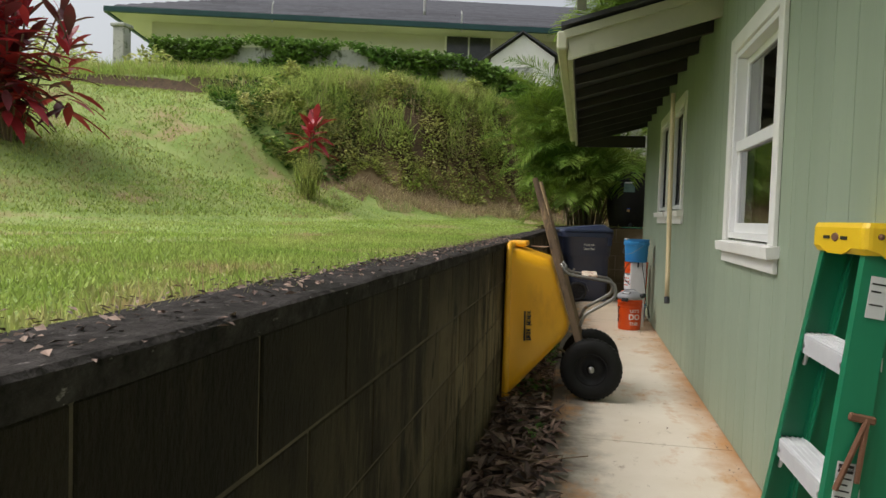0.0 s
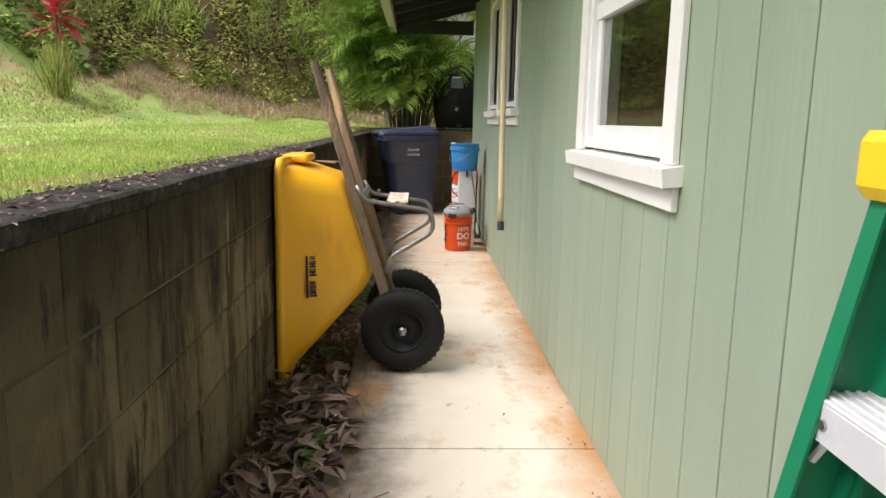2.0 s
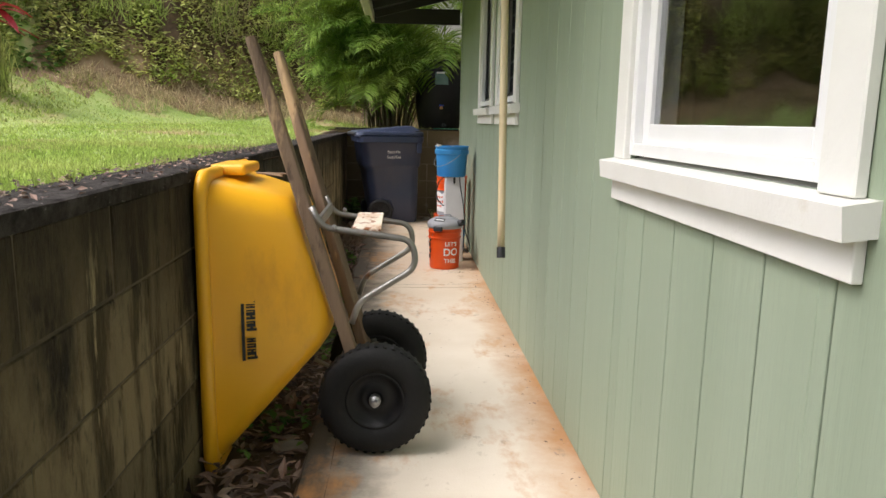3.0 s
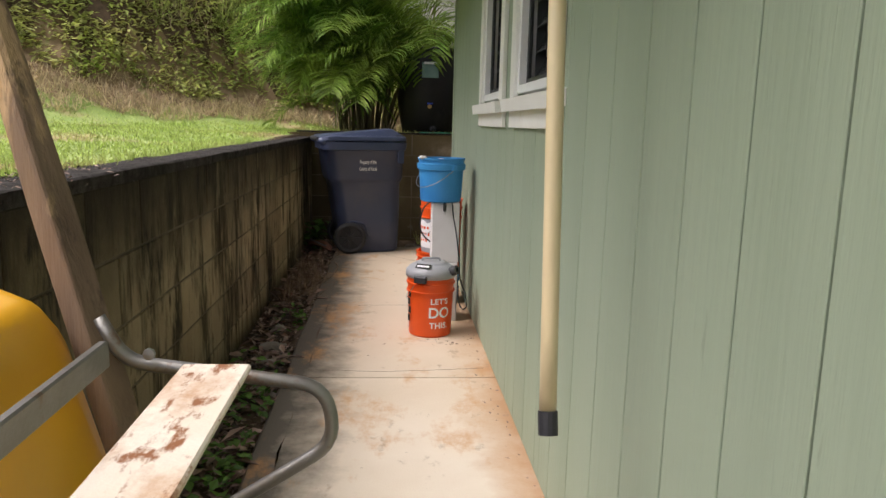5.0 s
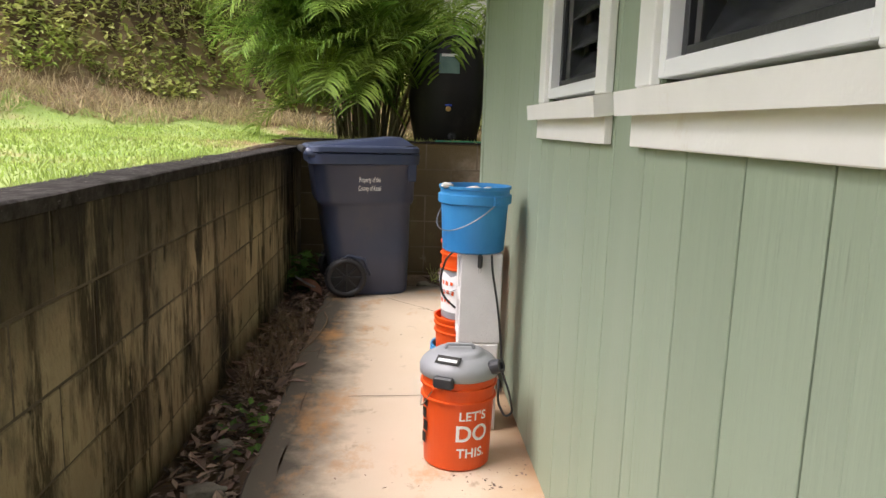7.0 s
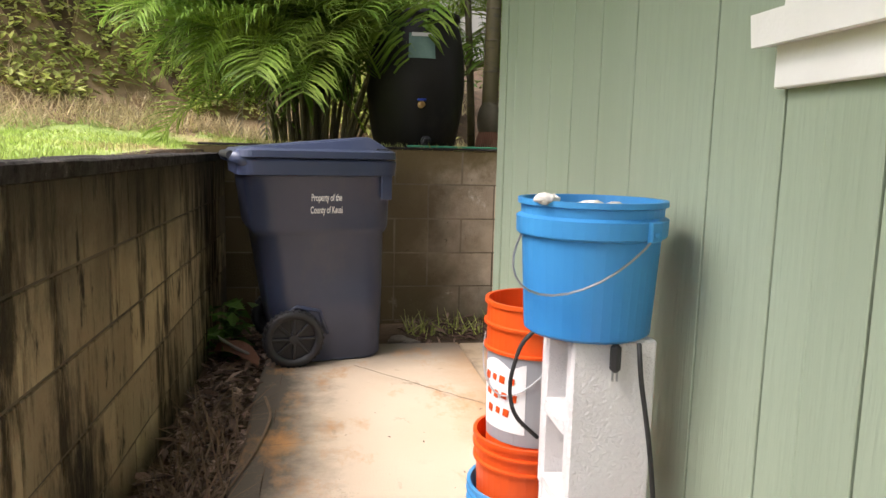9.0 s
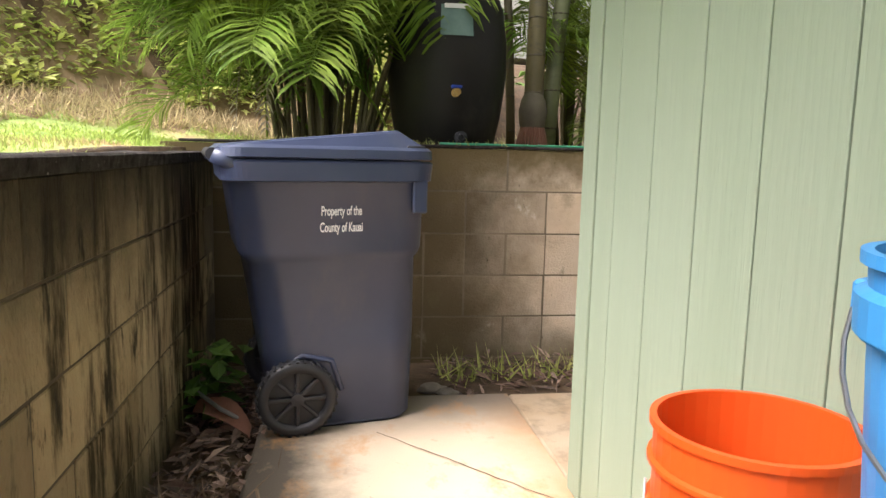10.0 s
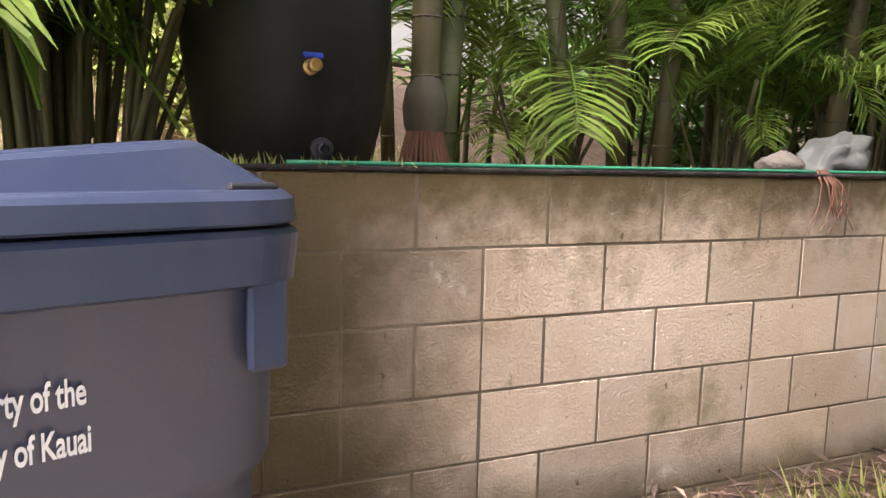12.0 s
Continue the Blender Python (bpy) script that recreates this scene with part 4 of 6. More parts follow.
def build_ladder():
    L = thing("stepladder", 0.899, 2.79, -0.008, "green fibreglass stepladder with yellow cap against the siding", "ladder")
    ox, oy = 0.88, 2.84

    def channel(name, a, b, wx, wy, openy, label=""):
        """A C-shaped rail from a to b; openy: the side on which it is open."""
        bm = bmesh.new()
        t = 0.005
        rings = []
        for p in (a, b):
            x, y, z = p
            s = openy
            pts = ((x, y), (x + wx, y), (x + wx, y + s * wy), (x + wx - t, y + s * wy), (x + wx - t, y + s * t), (x + t, y + s * t), (x + t, y + s * wy), (x, y + s * wy))
            rings.append([bm.verts.new((px - ox, py - oy, z)) for px, py in pts])
        for k in range(8):
            bm.faces.new((rings[0][k], rings[0][(k + 1) % 8], rings[1][(k + 1) % 8], rings[1][k]))
        bm.faces.new(rings[0][::-1])
        bm.faces.new(rings[1])
        bmesh.ops.recalc_face_normals(bm, faces=bm.faces)
        return part(name, bm, M_FIBRE, L, label)

    near = channel("front_rail", (0.690, 2.575, 0.02), (0.838, 2.665, 1.10), 0.075, 0.032, 1, "scuffed green rail")
    channel("front_rail", (0.690, 3.105, 0.02), (0.838, 2.995, 1.10), 0.075, 0.032, -1)
    channel("rear_rail", (0.768, 2.60, 0.02), (0.914, 2.675, 1.10), 0.068, 0.028, 1)
    channel("rear_rail", (0.768, 3.08, 0.02), (0.914, 2.985, 1.10), 0.068, 0.028, -1)
    for x, y in ((0.690, 2.57), (0.690, 3.07), (0.795, 2.595), (0.795, 3.05)):
        part("foot", box((x - ox - 0.004, y - oy, 0.0), (x - ox + 0.06, y - oy + 0.04, 0.05), 0.006), M_BINBLACK, L, "black rubber foot")
    bm = loft([(1.085, 0.016, -0.01, 0.068, 0.180, 0.02), (1.10, 0.016, -0.01, 0.076, 0.190, 0.022), (1.150, 0.016, -0.01, 0.076, 0.190, 0.022), (1.163, 0.016, -0.01, 0.070, 0.184, 0.020)], 4)
    cap = part("cap", bm, M_CAPYEL, L, "bright yellow plastic top cap", smooth=False)
    bm = bmesh.new()
    pts = [(-0.12, 1.10), (0.12, 1.10), (0.09, 1.090), (0.05, 1.082), (-0.05, 1.082), (-0.09, 1.090)]
    f = [bm.verts.new((-0.0605, y - 0.01, z)) for y, z in pts]
    g = [bm.verts.new((-0.054, y - 0.01, z)) for y, z in pts]
    bm.faces.new(f)
    bm.faces.new(g[::-1])
    for k in range(6):
        bm.faces.new((f[k], f[(k + 1) % 6], g[(k + 1) % 6], g[k]))
    part("apron", bm, M_CAPYEL, cap)
    bm = bmesh.new()
    pts = [(-0.05, 1.10), (0.09, 1.10), (0.075, 1.09), (0.05, 1.072), (0.0, 1.072), (-0.02, 1.09)]
    f = [bm.verts.new((x, -0.2015, z)) for x, z in pts]
    g = [bm.verts.new((x, -0.194, z)) for x, z in pts]
    bm.faces.new(f)
    bm.faces.new(g[::-1])
    for k in range(6):
        bm.faces.new((f[k], f[(k + 1) % 6], g[(k + 1) % 6], g[k]))
    bmesh.ops.recalc_face_normals(bm, faces=bm.faces)
    part("apron", bm, M_CAPYEL, cap)
    for x, z in ((-0.02, 1.13), (0.04, 1.13), (0.085, 1.128), (0.025, 1.085)):
        part("rivet", lathe([(0, 0.008), (0.006, 0.006), (0.008, 0)], 8, m=Matrix.Translation((x, -0.2005, z)) @ Matrix.Rotation(radians(90), 4, "X")), M_RUST, cap)
    part("oval_badge", lathe([(0, 0.004), (0.022, 0.003), (0.026, 0)], 20, m=Matrix.Translation((-0.060, -0.01, 1.125)) @ Matrix.Rotation(radians(-90), 4, "Y") @ Matrix.Diagonal((0.45, 1, 1, 1))), M_RUST, cap, "dark oval badge")
    for y in (-0.075, 0.055):
        part("slot", box((-0.0625, y - 0.022, 1.120), (-0.0585, y + 0.022, 1.128)), M_BLACKINK, cap)
    for z in (0.838, 0.523, 0.208):
        x = 0.692 + 0.148 * (z - 0.02) / 1.08
        ya = 2.58 + 0.09 * z / 1.1 + 0.006
        yb = 3.10 - 0.105 * z / 1.1 - 0.006
        st = part("step", box((x - ox, ya - oy, z), (x - ox + 0.08, yb - oy, z + 0.006), 0.0015), M_ALU, L, "ribbed aluminium step with paint smears")
        part("front_lip", box((x - ox, ya - oy, z - 0.05), (x - ox + 0.004, yb - oy, z), 0.001), M_ALU, st)
        part("rear_lip", box((x - ox + 0.076, ya - oy, z - 0.03), (x - ox + 0.08, yb - oy, z), 0.001), M_ALU, st)
        for k in range(5):
            part("rib", box((x - ox + 0.008 + k * 0.015, ya - oy + 0.001, z + 0.006), (x - ox + 0.014 + k * 0.015, yb - oy - 0.001, z + 0.009), 0.001), M_ALU, st)
        for y in (ya + 0.03, yb - 0.03):
            part("rivet", lathe([(0, 0.004), (0.007, 0.003), (0.008, 0)], 8, m=Matrix.Translation((x - ox, y - oy, z - 0.025)) @ Matrix.Rotation(radians(-90), 4, "Y")), M_WIRE, st)
        part("gusset", tube([(x - ox + 0.012, yb - oy - 0.045, z - 0.02), (x - ox + 0.012, yb - oy + 0.004, z - 0.085)], 0.006, 6), M_ALU, L)
    def on_rail(z, across):
        """A place on the outer face of the near front rail, tilted with it."""
        k = (z - 0.02) / 1.08
        return pose(0.690 + 0.148 * k + across - ox, 2.575 + 0.09 * k - oy, z, -4.76, 7.8, 0)

    for foot_z, foot_x in ((0.53, 0.018), (0.55, 0.062)):
        a, b = on_rail(0.70, 0.062) @ Vector((0, -0.012, 0)), on_rail(foot_z, foot_x) @ Vector((0, -0.012, 0))
        part("spreader", tube([a, b], 0.007, 6), M_RUST, L, "rusty folding spreader")
    part("spreader_pin", box((-0.034, -0.016, -0.010), (0.026, -0.004, 0.010), 0.004, m=on_rail(0.70, 0.055)), M_RUST, L, "rusty hinge plate")
    m = on_rail(0.985, 0.042)
    lab = part("label", box((-0.021, -0.0035, -0.05), (0.021, -0.0005, 0.05), m=m), M_LABEL, L, "torn white label")
    for z, wd in ((0.03, 0.03), (0.012, 0.022), (-0.02, 0.03)):
        part("line", box((-0.017, -0.0045, z), (-0.017 + wd, -0.0037, z + 0.004), m=m), M_BLACKINK, lab)
    m = on_rail(0.535, 0.038)
    c = part("label", box((-0.02, -0.0035, -0.06), (0.02, -0.0005, 0.06), m=m), M_LABEL, L, "white safety label")
    part("band", box((-0.017, -0.0045, 0.035), (0.017, -0.0037, 0.055), m=m), M_BLACKINK, c)
    me = lettering("CAUTION", 0.0085, 0.0002)
    me.materials.append(M_WHITEINK)
    me.transform(m @ Matrix.Translation((0, -0.0049, 0.045)) @ Matrix.Rotation(radians(90), 4, "X"))
    part("lettering", me, None, c)
    for k in range(5):
        part("line", box((-0.015, -0.0045, 0.02 - k * 0.015), (0.015 - 0.006 * (k % 2), -0.0037, 0.024 - k * 0.015), m=m), M_BLACKINK, c)


def pail_profile(rt, rb, h, ribs=3, wall=0.0035):
    """Outer and inner line of a plastic pail, with ribs under its mouth."""
    def r(z):
        return rb + (rt - rb) * z / h
    out = [(0, 0.004), (rb - 0.012, 0.004), (rb - 0.008, 0), (rb, 0.006)]
    z = h * 0.72
    out.append((r(z), z))
    step = h * 0.27 / max(ribs, 1)
    for k in range(ribs):
        zz = z + k * step
        out += [(r(zz), zz + 0.002), (r(zz) + 0.008, zz + 0.004), (r(zz) + 0.008, zz + 0.010), (r(zz) + 0.001, zz + 0.012)]
    out += [(r(h), h - 0.012), (r(h) + 0.006, h - 0.010), (r(h) + 0.006, h), (r(h) - wall, h)]
    out += [(rb - wall, 0.012), (0, 0.012)]
    return out


def bent_text(text, size, radius, taper, z, angle, material, parent, name="lettering", spacing=1.0):
    """Lettering wrapped round a pail; angle in degrees round z; taper: radius gained per metre up."""
    me = lettering(text, size, 0.0004, spacing, 0.018)
    for v in me.vertices:
        zz = z + v.co.y
        rr = radius + taper * zz + v.co.z + 0.0012
        a = radians(angle) + v.co.x / rr
        v.co = (rr * math.cos(a), rr * math.sin(a), zz)
    me.materials.append(material)
    return part(name, me, None, parent)


def bail(parent, rt, z, sag, az, spread=1.0):
    """A wire handle hanging down the pail's front."""
    pts = []
    for k in range(17):
        t = k / 16
        a = radians(az) + (t - 0.5) * math.pi * spread
        pts.append(((rt + 0.006) * math.cos(a), (rt + 0.006) * math.sin(a), z - sag * math.sin(math.pi * t)))
    part("handle", tube(pts, 0.0022, 6), M_WIRE, parent, "thin wire handle")
    for p in pts[-1:]:
        part("handle_lug", lathe([(0, 0.004), (0.007, 0.003), (0.008, -0.005), (0, -0.005)], 10, m=Matrix.Translation(p) @ Matrix.Rotation(radians(90), 4, "Y")), M_BLUE if parent.name.startswith("blue") else M_ORANGE, parent)


def build_pails():
    v = thing("vacuum_bucket", 0.724, 8.625, 0.0, "orange plastic bucket with grey vacuum lid on the path", "bucket")
    part("bucket", lathe(pail_profile(0.128, 0.116, 0.335, 2), 40), M_ORANGE, v, "orange plastic bucket", smooth=False)
    tp = (0.128 - 0.116) / 0.335
    for txt, size, z, sp in (("LET'S", 0.054, 0.222, 1.05), ("DO", 0.098, 0.158, 1.0), ("THIS.", 0.056, 0.088, 1.05)):
        bent_text(txt, size * 0.82, 0.116, tp, z - 0.020, -69, M_WHITEINK, v, spacing=sp)
    for k in range(4):
        a = radians(-160 + 4 * (k % 2))
        part("printed_block", box((-0.012, -0.001, -0.018), (0.012, 0.001, 0.018), m=Matrix.Translation((0.126 * math.cos(a), 0.126 * math.sin(a), 0.10 + 0.045 * k)) @ Matrix.Rotation(a + math.pi / 2, 4, "Z")), M_BLACKINK, v)
    lid = part("vacuum_lid", lathe([(0.130, 0.322), (0.137, 0.326), (0.138, 0.352), (0.132, 0.366), (0.118, 0.380), (0.100, 0.391), (0.086, 0.394), (0.084, 0.401), (0.055, 0.405), (0, 0.406)], 40), M_GREYLID, v, "grey domed vacuum lid", smooth=True)
    part("latch", box((-0.036, -0.012, -0.020), (0.036, 0.012, 0.020), 0.006, m=pose(-0.062, -0.127, 0.325, 0, 0, -26)), M_BINBLACK, lid, "black plastic latch")
    part("port", lathe([(0, 0.02), (0.013, 0.02), (0.013, 0.03), (0.024, 0.03), (0.026, 0), (0.02, -0.02)], 16, m=pose(0.112, -0.075, 0.365, 70, 0, 55)), M_BINBLACK, lid, "black hose port")
    part("badge", box((-0.042, -0.018, -0.001), (0.042, 0.018, 0.002), m=pose(-0.046, -0.092, 0.392, 27, 0, -26)), M_BLACKINK, lid, "dark badge")
    part("badge_bar", box((-0.034, -0.010, 0.001), (0.034, 0.002, 0.003), m=pose(-0.046, -0.092, 0.3925, 27, 0, -26)), M_WHITEINK, lid)
    part("carry_handle", tube(bend([(-0.05, 0.0, 0.404), (-0.045, 0.0, 0.421), (0.045, 0.0, 0.421), (0.05, 0.0, 0.404)], 0.012), 0.006, 8), M_GREYLID, lid)
    bail(v, 0.125, 0.29, 0.09, 180, 0.5)

    for i, z in enumerate((0.0, 0.3505)):
        b = thing("concrete_block", 0.818, 8.955, z, "white-painted hollow concrete block standing on end", "block", "stacked white blocks", rz=-4 + 3 * i)
        h = 0.350
        for s in (-1, 1):
            part("face_shell", box((-0.080, s * 0.079 - 0.016, 0), (0.080, s * 0.079 + 0.016, h), 0.005), M_WHITEBLOCK, b)
        for z0, z1 in ((0.0005, 0.032), (h - 0.032, h - 0.0005)):
            part("end_web", box((-0.079, -0.0625, z0), (0.079, 0.0625, z1), 0.004), M_WHITEBLOCK, b)
        part("mid_web", box((-0.079, -0.0625, h / 2 - 0.018), (0.079, 0.0625, h / 2 + 0.018), 0.004), M_WHITEBLOCK, b)

    u = thing("blue_bucket", 0.790, 8.945, 0.7012, "translucent blue bucket with a white rag on the blocks", "bucket")
    part("bucket", lathe(pail_profile(0.132, 0.118, 0.25, 1), 44), M_BLUE, u, smooth=False)
    part("collar", lathe([(0.1275, 0.184), (0.139, 0.187), (0.140, 0.217), (0.131, 0.222)], 44), M_BLUE, u)
    bail(u, 0.137, 0.195, 0.11, -146, 0.96)
    for az in (-60, 120):
        part("handle_ear", box((0.133, -0.016, 0.182), (0.146, 0.016, 0.219), 0.003, m=Matrix.Rotation(radians(az), 4, "Z")), M_BLUE, u, "moulded blue ear")
    rag = thing("rag", 0.80, 8.945, 0.914, "crumpled dirty white rag lying in the bucket", "rag")
    bm = bmesh.new()
    bmesh.ops.create_icosphere(bm, subdivisions=4, radius=1)
    for vv in bm.verts:
        d = 1 + 0.35 * noise.noise(vv.co * 2.3) + 0.3 * noise.noise(vv.co * 6)
        vv.co = Vector((vv.co.x * 0.085 * d, vv.co.y * 0.075 * d, vv.co.z * 0.028 * d))
    part("cloth", bm, M_RAG, rag, smooth=True)
    corner = thing("cloth_scrap", 0.678, 8.87, 0.954, "grey rag corner over the bucket rim", "rag")
    bm = bmesh.new()
    bmesh.ops.create_icosphere(bm, subdivisions=3, radius=1)
    for vv in bm.verts:
        d = 1 + 0.4 * noise.noise(vv.co * 2.9 + Vector((3, 1, 0)))
        vv.co = Vector((vv.co.x * 0.022 * d, vv.co.y * 0.016 * d, vv.co.z * 0.010 * d))
    part("cloth", bm, M_RAG, corner, smooth=True)

    lo = thing("blue_pail", 0.806, 9.36, 0.0, "blue plastic bucket under an orange one", "bucket", "nested pails")
    part("bucket", lathe(pail_profile(0.144, 0.136, 0.20, 2), 36), M_BLUE, lo)
    bail(lo, 0.144, 0.16, 0.05, 200, 0.6)
    for k, (z, ht) in enumerate(((0.075, 0.26), (0.225, 0.45))):
        o = thing("orange_pail", 0.812 + 0.014 * k, 9.36, z, "orange plastic bucket nested in another", "bucket", "nested pails")
        part("bucket", lathe(pail_profile(0.131 if k else 0.1375, 0.123 if k else 0.126, ht, 2), 40), M_ORANGE, o)
        if k:
            bail(o, 0.131, 0.35, 0.12, 215, 0.7)
            n = 12
            bm = bmesh.new()
            rows = []
            for j in range(n + 1):
                a = radians(-180 + 85 * j / n)
                rows.append([bm.verts.new(((0.1245 + 0.0178 * zz) * math.cos(a), (0.1245 + 0.0178 * zz) * math.sin(a), zz)) for zz in (0.11, 0.33)])
            for p, q in zip(rows, rows[1:]):
                bm.faces.new((p[0], q[0], q[1], p[1]))
            lab = part("label", bm, M_GREYLID, o, "grey and white printed label")
            bm = bmesh.new()
            rows = [[bm.verts.new(((0.1257 + 0.0178 * zz) * math.cos(a), (0.1257 + 0.0178 * zz) * math.sin(a), zz)) for zz in (0.14, 0.295 + 0.02 * abs(math.sin(4 * a)))] for a in [radians(-180 + 62 * j / 10) for j in range(11)]]
            for p, q in zip(rows, rows[1:]):
                bm.faces.new((p[0], q[0], q[1], p[1]))
            part("white_panel", bm, M_WHITEINK, lab)
            for r0, zz, cnt in ((0, 0.27, 4), (1, 0.23, 4), (2, 0.19, 3)):
                for j in range(cnt):
                    a = radians(-170 + 12 * j + 3 * r0)
                    rr = 0.1269 + 0.0178 * zz
                    part("printed_block", box((-0.008 + 0.003 * (j % 2), -0.0008, -0.012 + 0.003 * ((j + r0) % 2)), (0.008, 0.0008, 0.006), m=Matrix.Translation((rr * math.cos(a), rr * math.sin(a), zz)) @ Matrix.Rotation(a + math.pi / 2, 4, "Z") @ Matrix.Rotation(radians(8), 4, "Y")), M_ORANGE, lab)

    c = thing("power_cord", 0.785, 8.845, -0.041, "black power cord hanging from the bucket", "cable")
    ln = [(0.065, -0.008, 0.742), (0.070, -0.012, 0.68), (0.095, -0.014, 0.55), (0.115, -0.012, 0.40), (0.118, -0.03, 0.30), (0.150, -0.045, 0.22), (0.160, -0.075, 0.15), (0.135, -0.055, 0.125), (0.110, -0.02, 0.17), (0.112, -0.01, 0.26)]
    part("cable", tube(bend(ln, 0.06, 5), 0.0045, 8), M_CORD, c, smooth=True)
    part("cable", tube(bend([(-0.04, 0.20, 0.735), (-0.09, 0.21, 0.69), (-0.112, 0.215, 0.60), (-0.10, 0.215, 0.53), (-0.045, 0.215, 0.48)], 0.05, 5), 0.0045, 8), M_CORD, c, smooth=True)
    part("plug", box((0.014, -0.016, 0.690), (0.032, 0.004, 0.742), 0.006), M_CORD, c, "black mains plug")
    for x in (0.019, 0.027):
        part("prong", box((x - 0.001, -0.010, 0.674), (x + 0.001, -0.004, 0.692)), M_WIRE, c)


def build_bin():
    b = thing("wheelie_bin", 0.222, 11.325, 0.0, "dark blue-grey wheeled refuse bin standing on the path", "bin", rz=11)
    b.scale = (1.07, 1.0, 1.03)
    body = loft([(0.012, 0.06, 0, 0.235, 0.235, 0.10), (0.0, 0.06, 0, 0.225, 0.225, 0.10), (0.02, 0.06, 0, 0.24, 0.24, 0.10), (0.32, 0.04, 0, 0.268, 0.265, 0.10), (0.60, 0.02, 0, 0.290, 0.285, 0.10), (0.615, 0.018, 0, 0.303, 0.30, 0.10), (0.64, 0.015, 0, 0.314, 0.312, 0.10), (0.90, 0.0, 0, 0.332, 0.325, 0.09), (0.905, 0.0, 0, 0.340, 0.338, 0.08)], 8)
    part("body", body, M_BIN, b, "tapered blue-grey plastic body", smooth=True)
    bm = loft([(0.875, 0.0, 0, 0.338, 0.334, 0.08), (0.880, 0.0, 0, 0.352, 0.348, 0.08), (0.940, 0.0, 0, 0.358, 0.352, 0.08), (0.948, 0.0, 0, 0.350, 0.344, 0.08)], 8)
    part("rim", bm, M_BIN, b, "thick rolled rim", smooth=False)
    bm = loft([(0.953, -0.005, 0, 0.352, 0.350, 0.08), (0.957, -0.005, 0, 0.360, 0.358, 0.085), (0.985, -0.005, 0, 0.357, 0.355, 0.085), (0.996, -0.005, 0, 0.345, 0.343, 0.085)], 8)
    lid = part("lid", bm, M_BIN, b, "closed lid with a raised wedge", smooth=False)
    bm = bmesh.new()
    for y0, y1 in ((-0.335, 0.335),):
        low = [bm.verts.new(v) for v in ((-0.33, y0, 0.995), (0.335, y0 + 0.06, 0.995), (0.335, y1 - 0.06, 0.995), (-0.33, y1, 0.995))]
        top = [bm.verts.new(v) for v in ((-0.30, y0 + 0.03, 1.001), (0.235, y0 + 0.10, 1.058), (0.235, y1 - 0.10, 1.058), (-0.30, y1 - 0.03, 1.001))]
        bm.faces.new(top)
        for k in range(4):
            bm.faces.new((low[k], low[(k + 1) % 4], top[(k + 1) % 4], top[k]))
    bmesh.ops.recalc_face_normals(bm, faces=bm.faces)
    bmesh.ops.bevel(bm, geom=[e for e in bm.edges if not e.is_boundary], offset=0.012, segments=2, affect="EDGES", profile=0.5)
    part("lid_wedge", bm, M_BIN, lid)
    part("lid_notch", box((0.262, -0.30, 0.994), (0.325, -0.20, 1.004), 0.003), M_BINBLACK, lid)
    part("hinge_bar", tube([(-0.375, -0.30, 0.962), (-0.375, 0.30, 0.962)], 0.020, 14), M_BINBLACK, b, "black hinge bar")
    for sy in (-0.31, 0.31):
        part("hinge_arm", tube([(-0.375, sy, 0.962), (-0.30, sy, 0.925)], 0.026, 12), M_BIN, b, smooth=True)
        part("side_grip", box((0.275, sy * 1.05 - 0.012, 0.765), (0.328, sy * 1.05 + 0.012, 0.885), 0.006), M_BIN, b)
    part("skirt", tube([(-0.19, -0.235, 0.22), (-0.10, -0.245, 0.275), (0.0, -0.245, 0.25), (0.035, -0.24, 0.14)], 0.010, 8), M_BIN, b, smooth=True)
    for sy in (-0.265, 0.265):
        rot = Matrix.Translation((-0.12, sy, 0.132)) @ Matrix.Rotation(radians(90), 4, "X")
        wheel = part("wheel", lathe([(0.095, -0.026), (0.118, -0.030), (0.130, -0.020), (0.132, 0.0), (0.130, 0.020), (0.118, 0.030), (0.095, 0.026), (0.095, -0.026)], 40, m=rot), M_BINBLACK, b, "black plastic wheel", smooth=True)
        part("web", lathe([(0, 0.006), (0.096, 0.004), (0.096, -0.004), (0, -0.006)], 32, m=rot), M_BINBLACK, wheel)
        part("hub", lathe([(0, 0.030), (0.022, 0.028), (0.026, 0.0), (0, 0)], 20, m=rot), M_BINBLACK, wheel)
        sp = mesh_of(box((0.02, -0.007, -0.022), (0.097, 0.007, 0.022), 0.003), M_BINBLACK)
        for k in range(8):
            s = new("spoke", sp)
            s.parent = wheel
            s.matrix_basis = rot @ Matrix.Rotation(2 * math.pi * k / 8, 4, "Z")
        tr = mesh_of(box((0.128, -0.006, -0.024), (0.135, 0.006, 0.024), 0.002), M_BINBLACK)
        for k in range(32):
            s = new("tread_block", tr)
            s.parent = wheel
            s.matrix_basis = rot @ Matrix.Rotation(2 * math.pi * k / 32, 4, "Z")
    part("axle", tube([(-0.12, -0.25, 0.132), (-0.12, 0.25, 0.132)], 0.010), M_BINBLACK, b)
    for txt, z in (("Property of the", 0.778), ("County of Kauai", 0.722)):
        me = lettering(txt, 0.045, 0.0006, 0.98, 0.018)
        me.materials.append(M_WHITEINK)
        me.transform(Matrix.Translation((0.026, -0.3225 - 0.0455 * (z - 0.78) , z)) @ Matrix.Rotation(radians(92.6), 4, "X") @ Matrix.Diagonal((0.50, 1, 1, 1)))
        part("lettering", me, None, b, "white printed words")
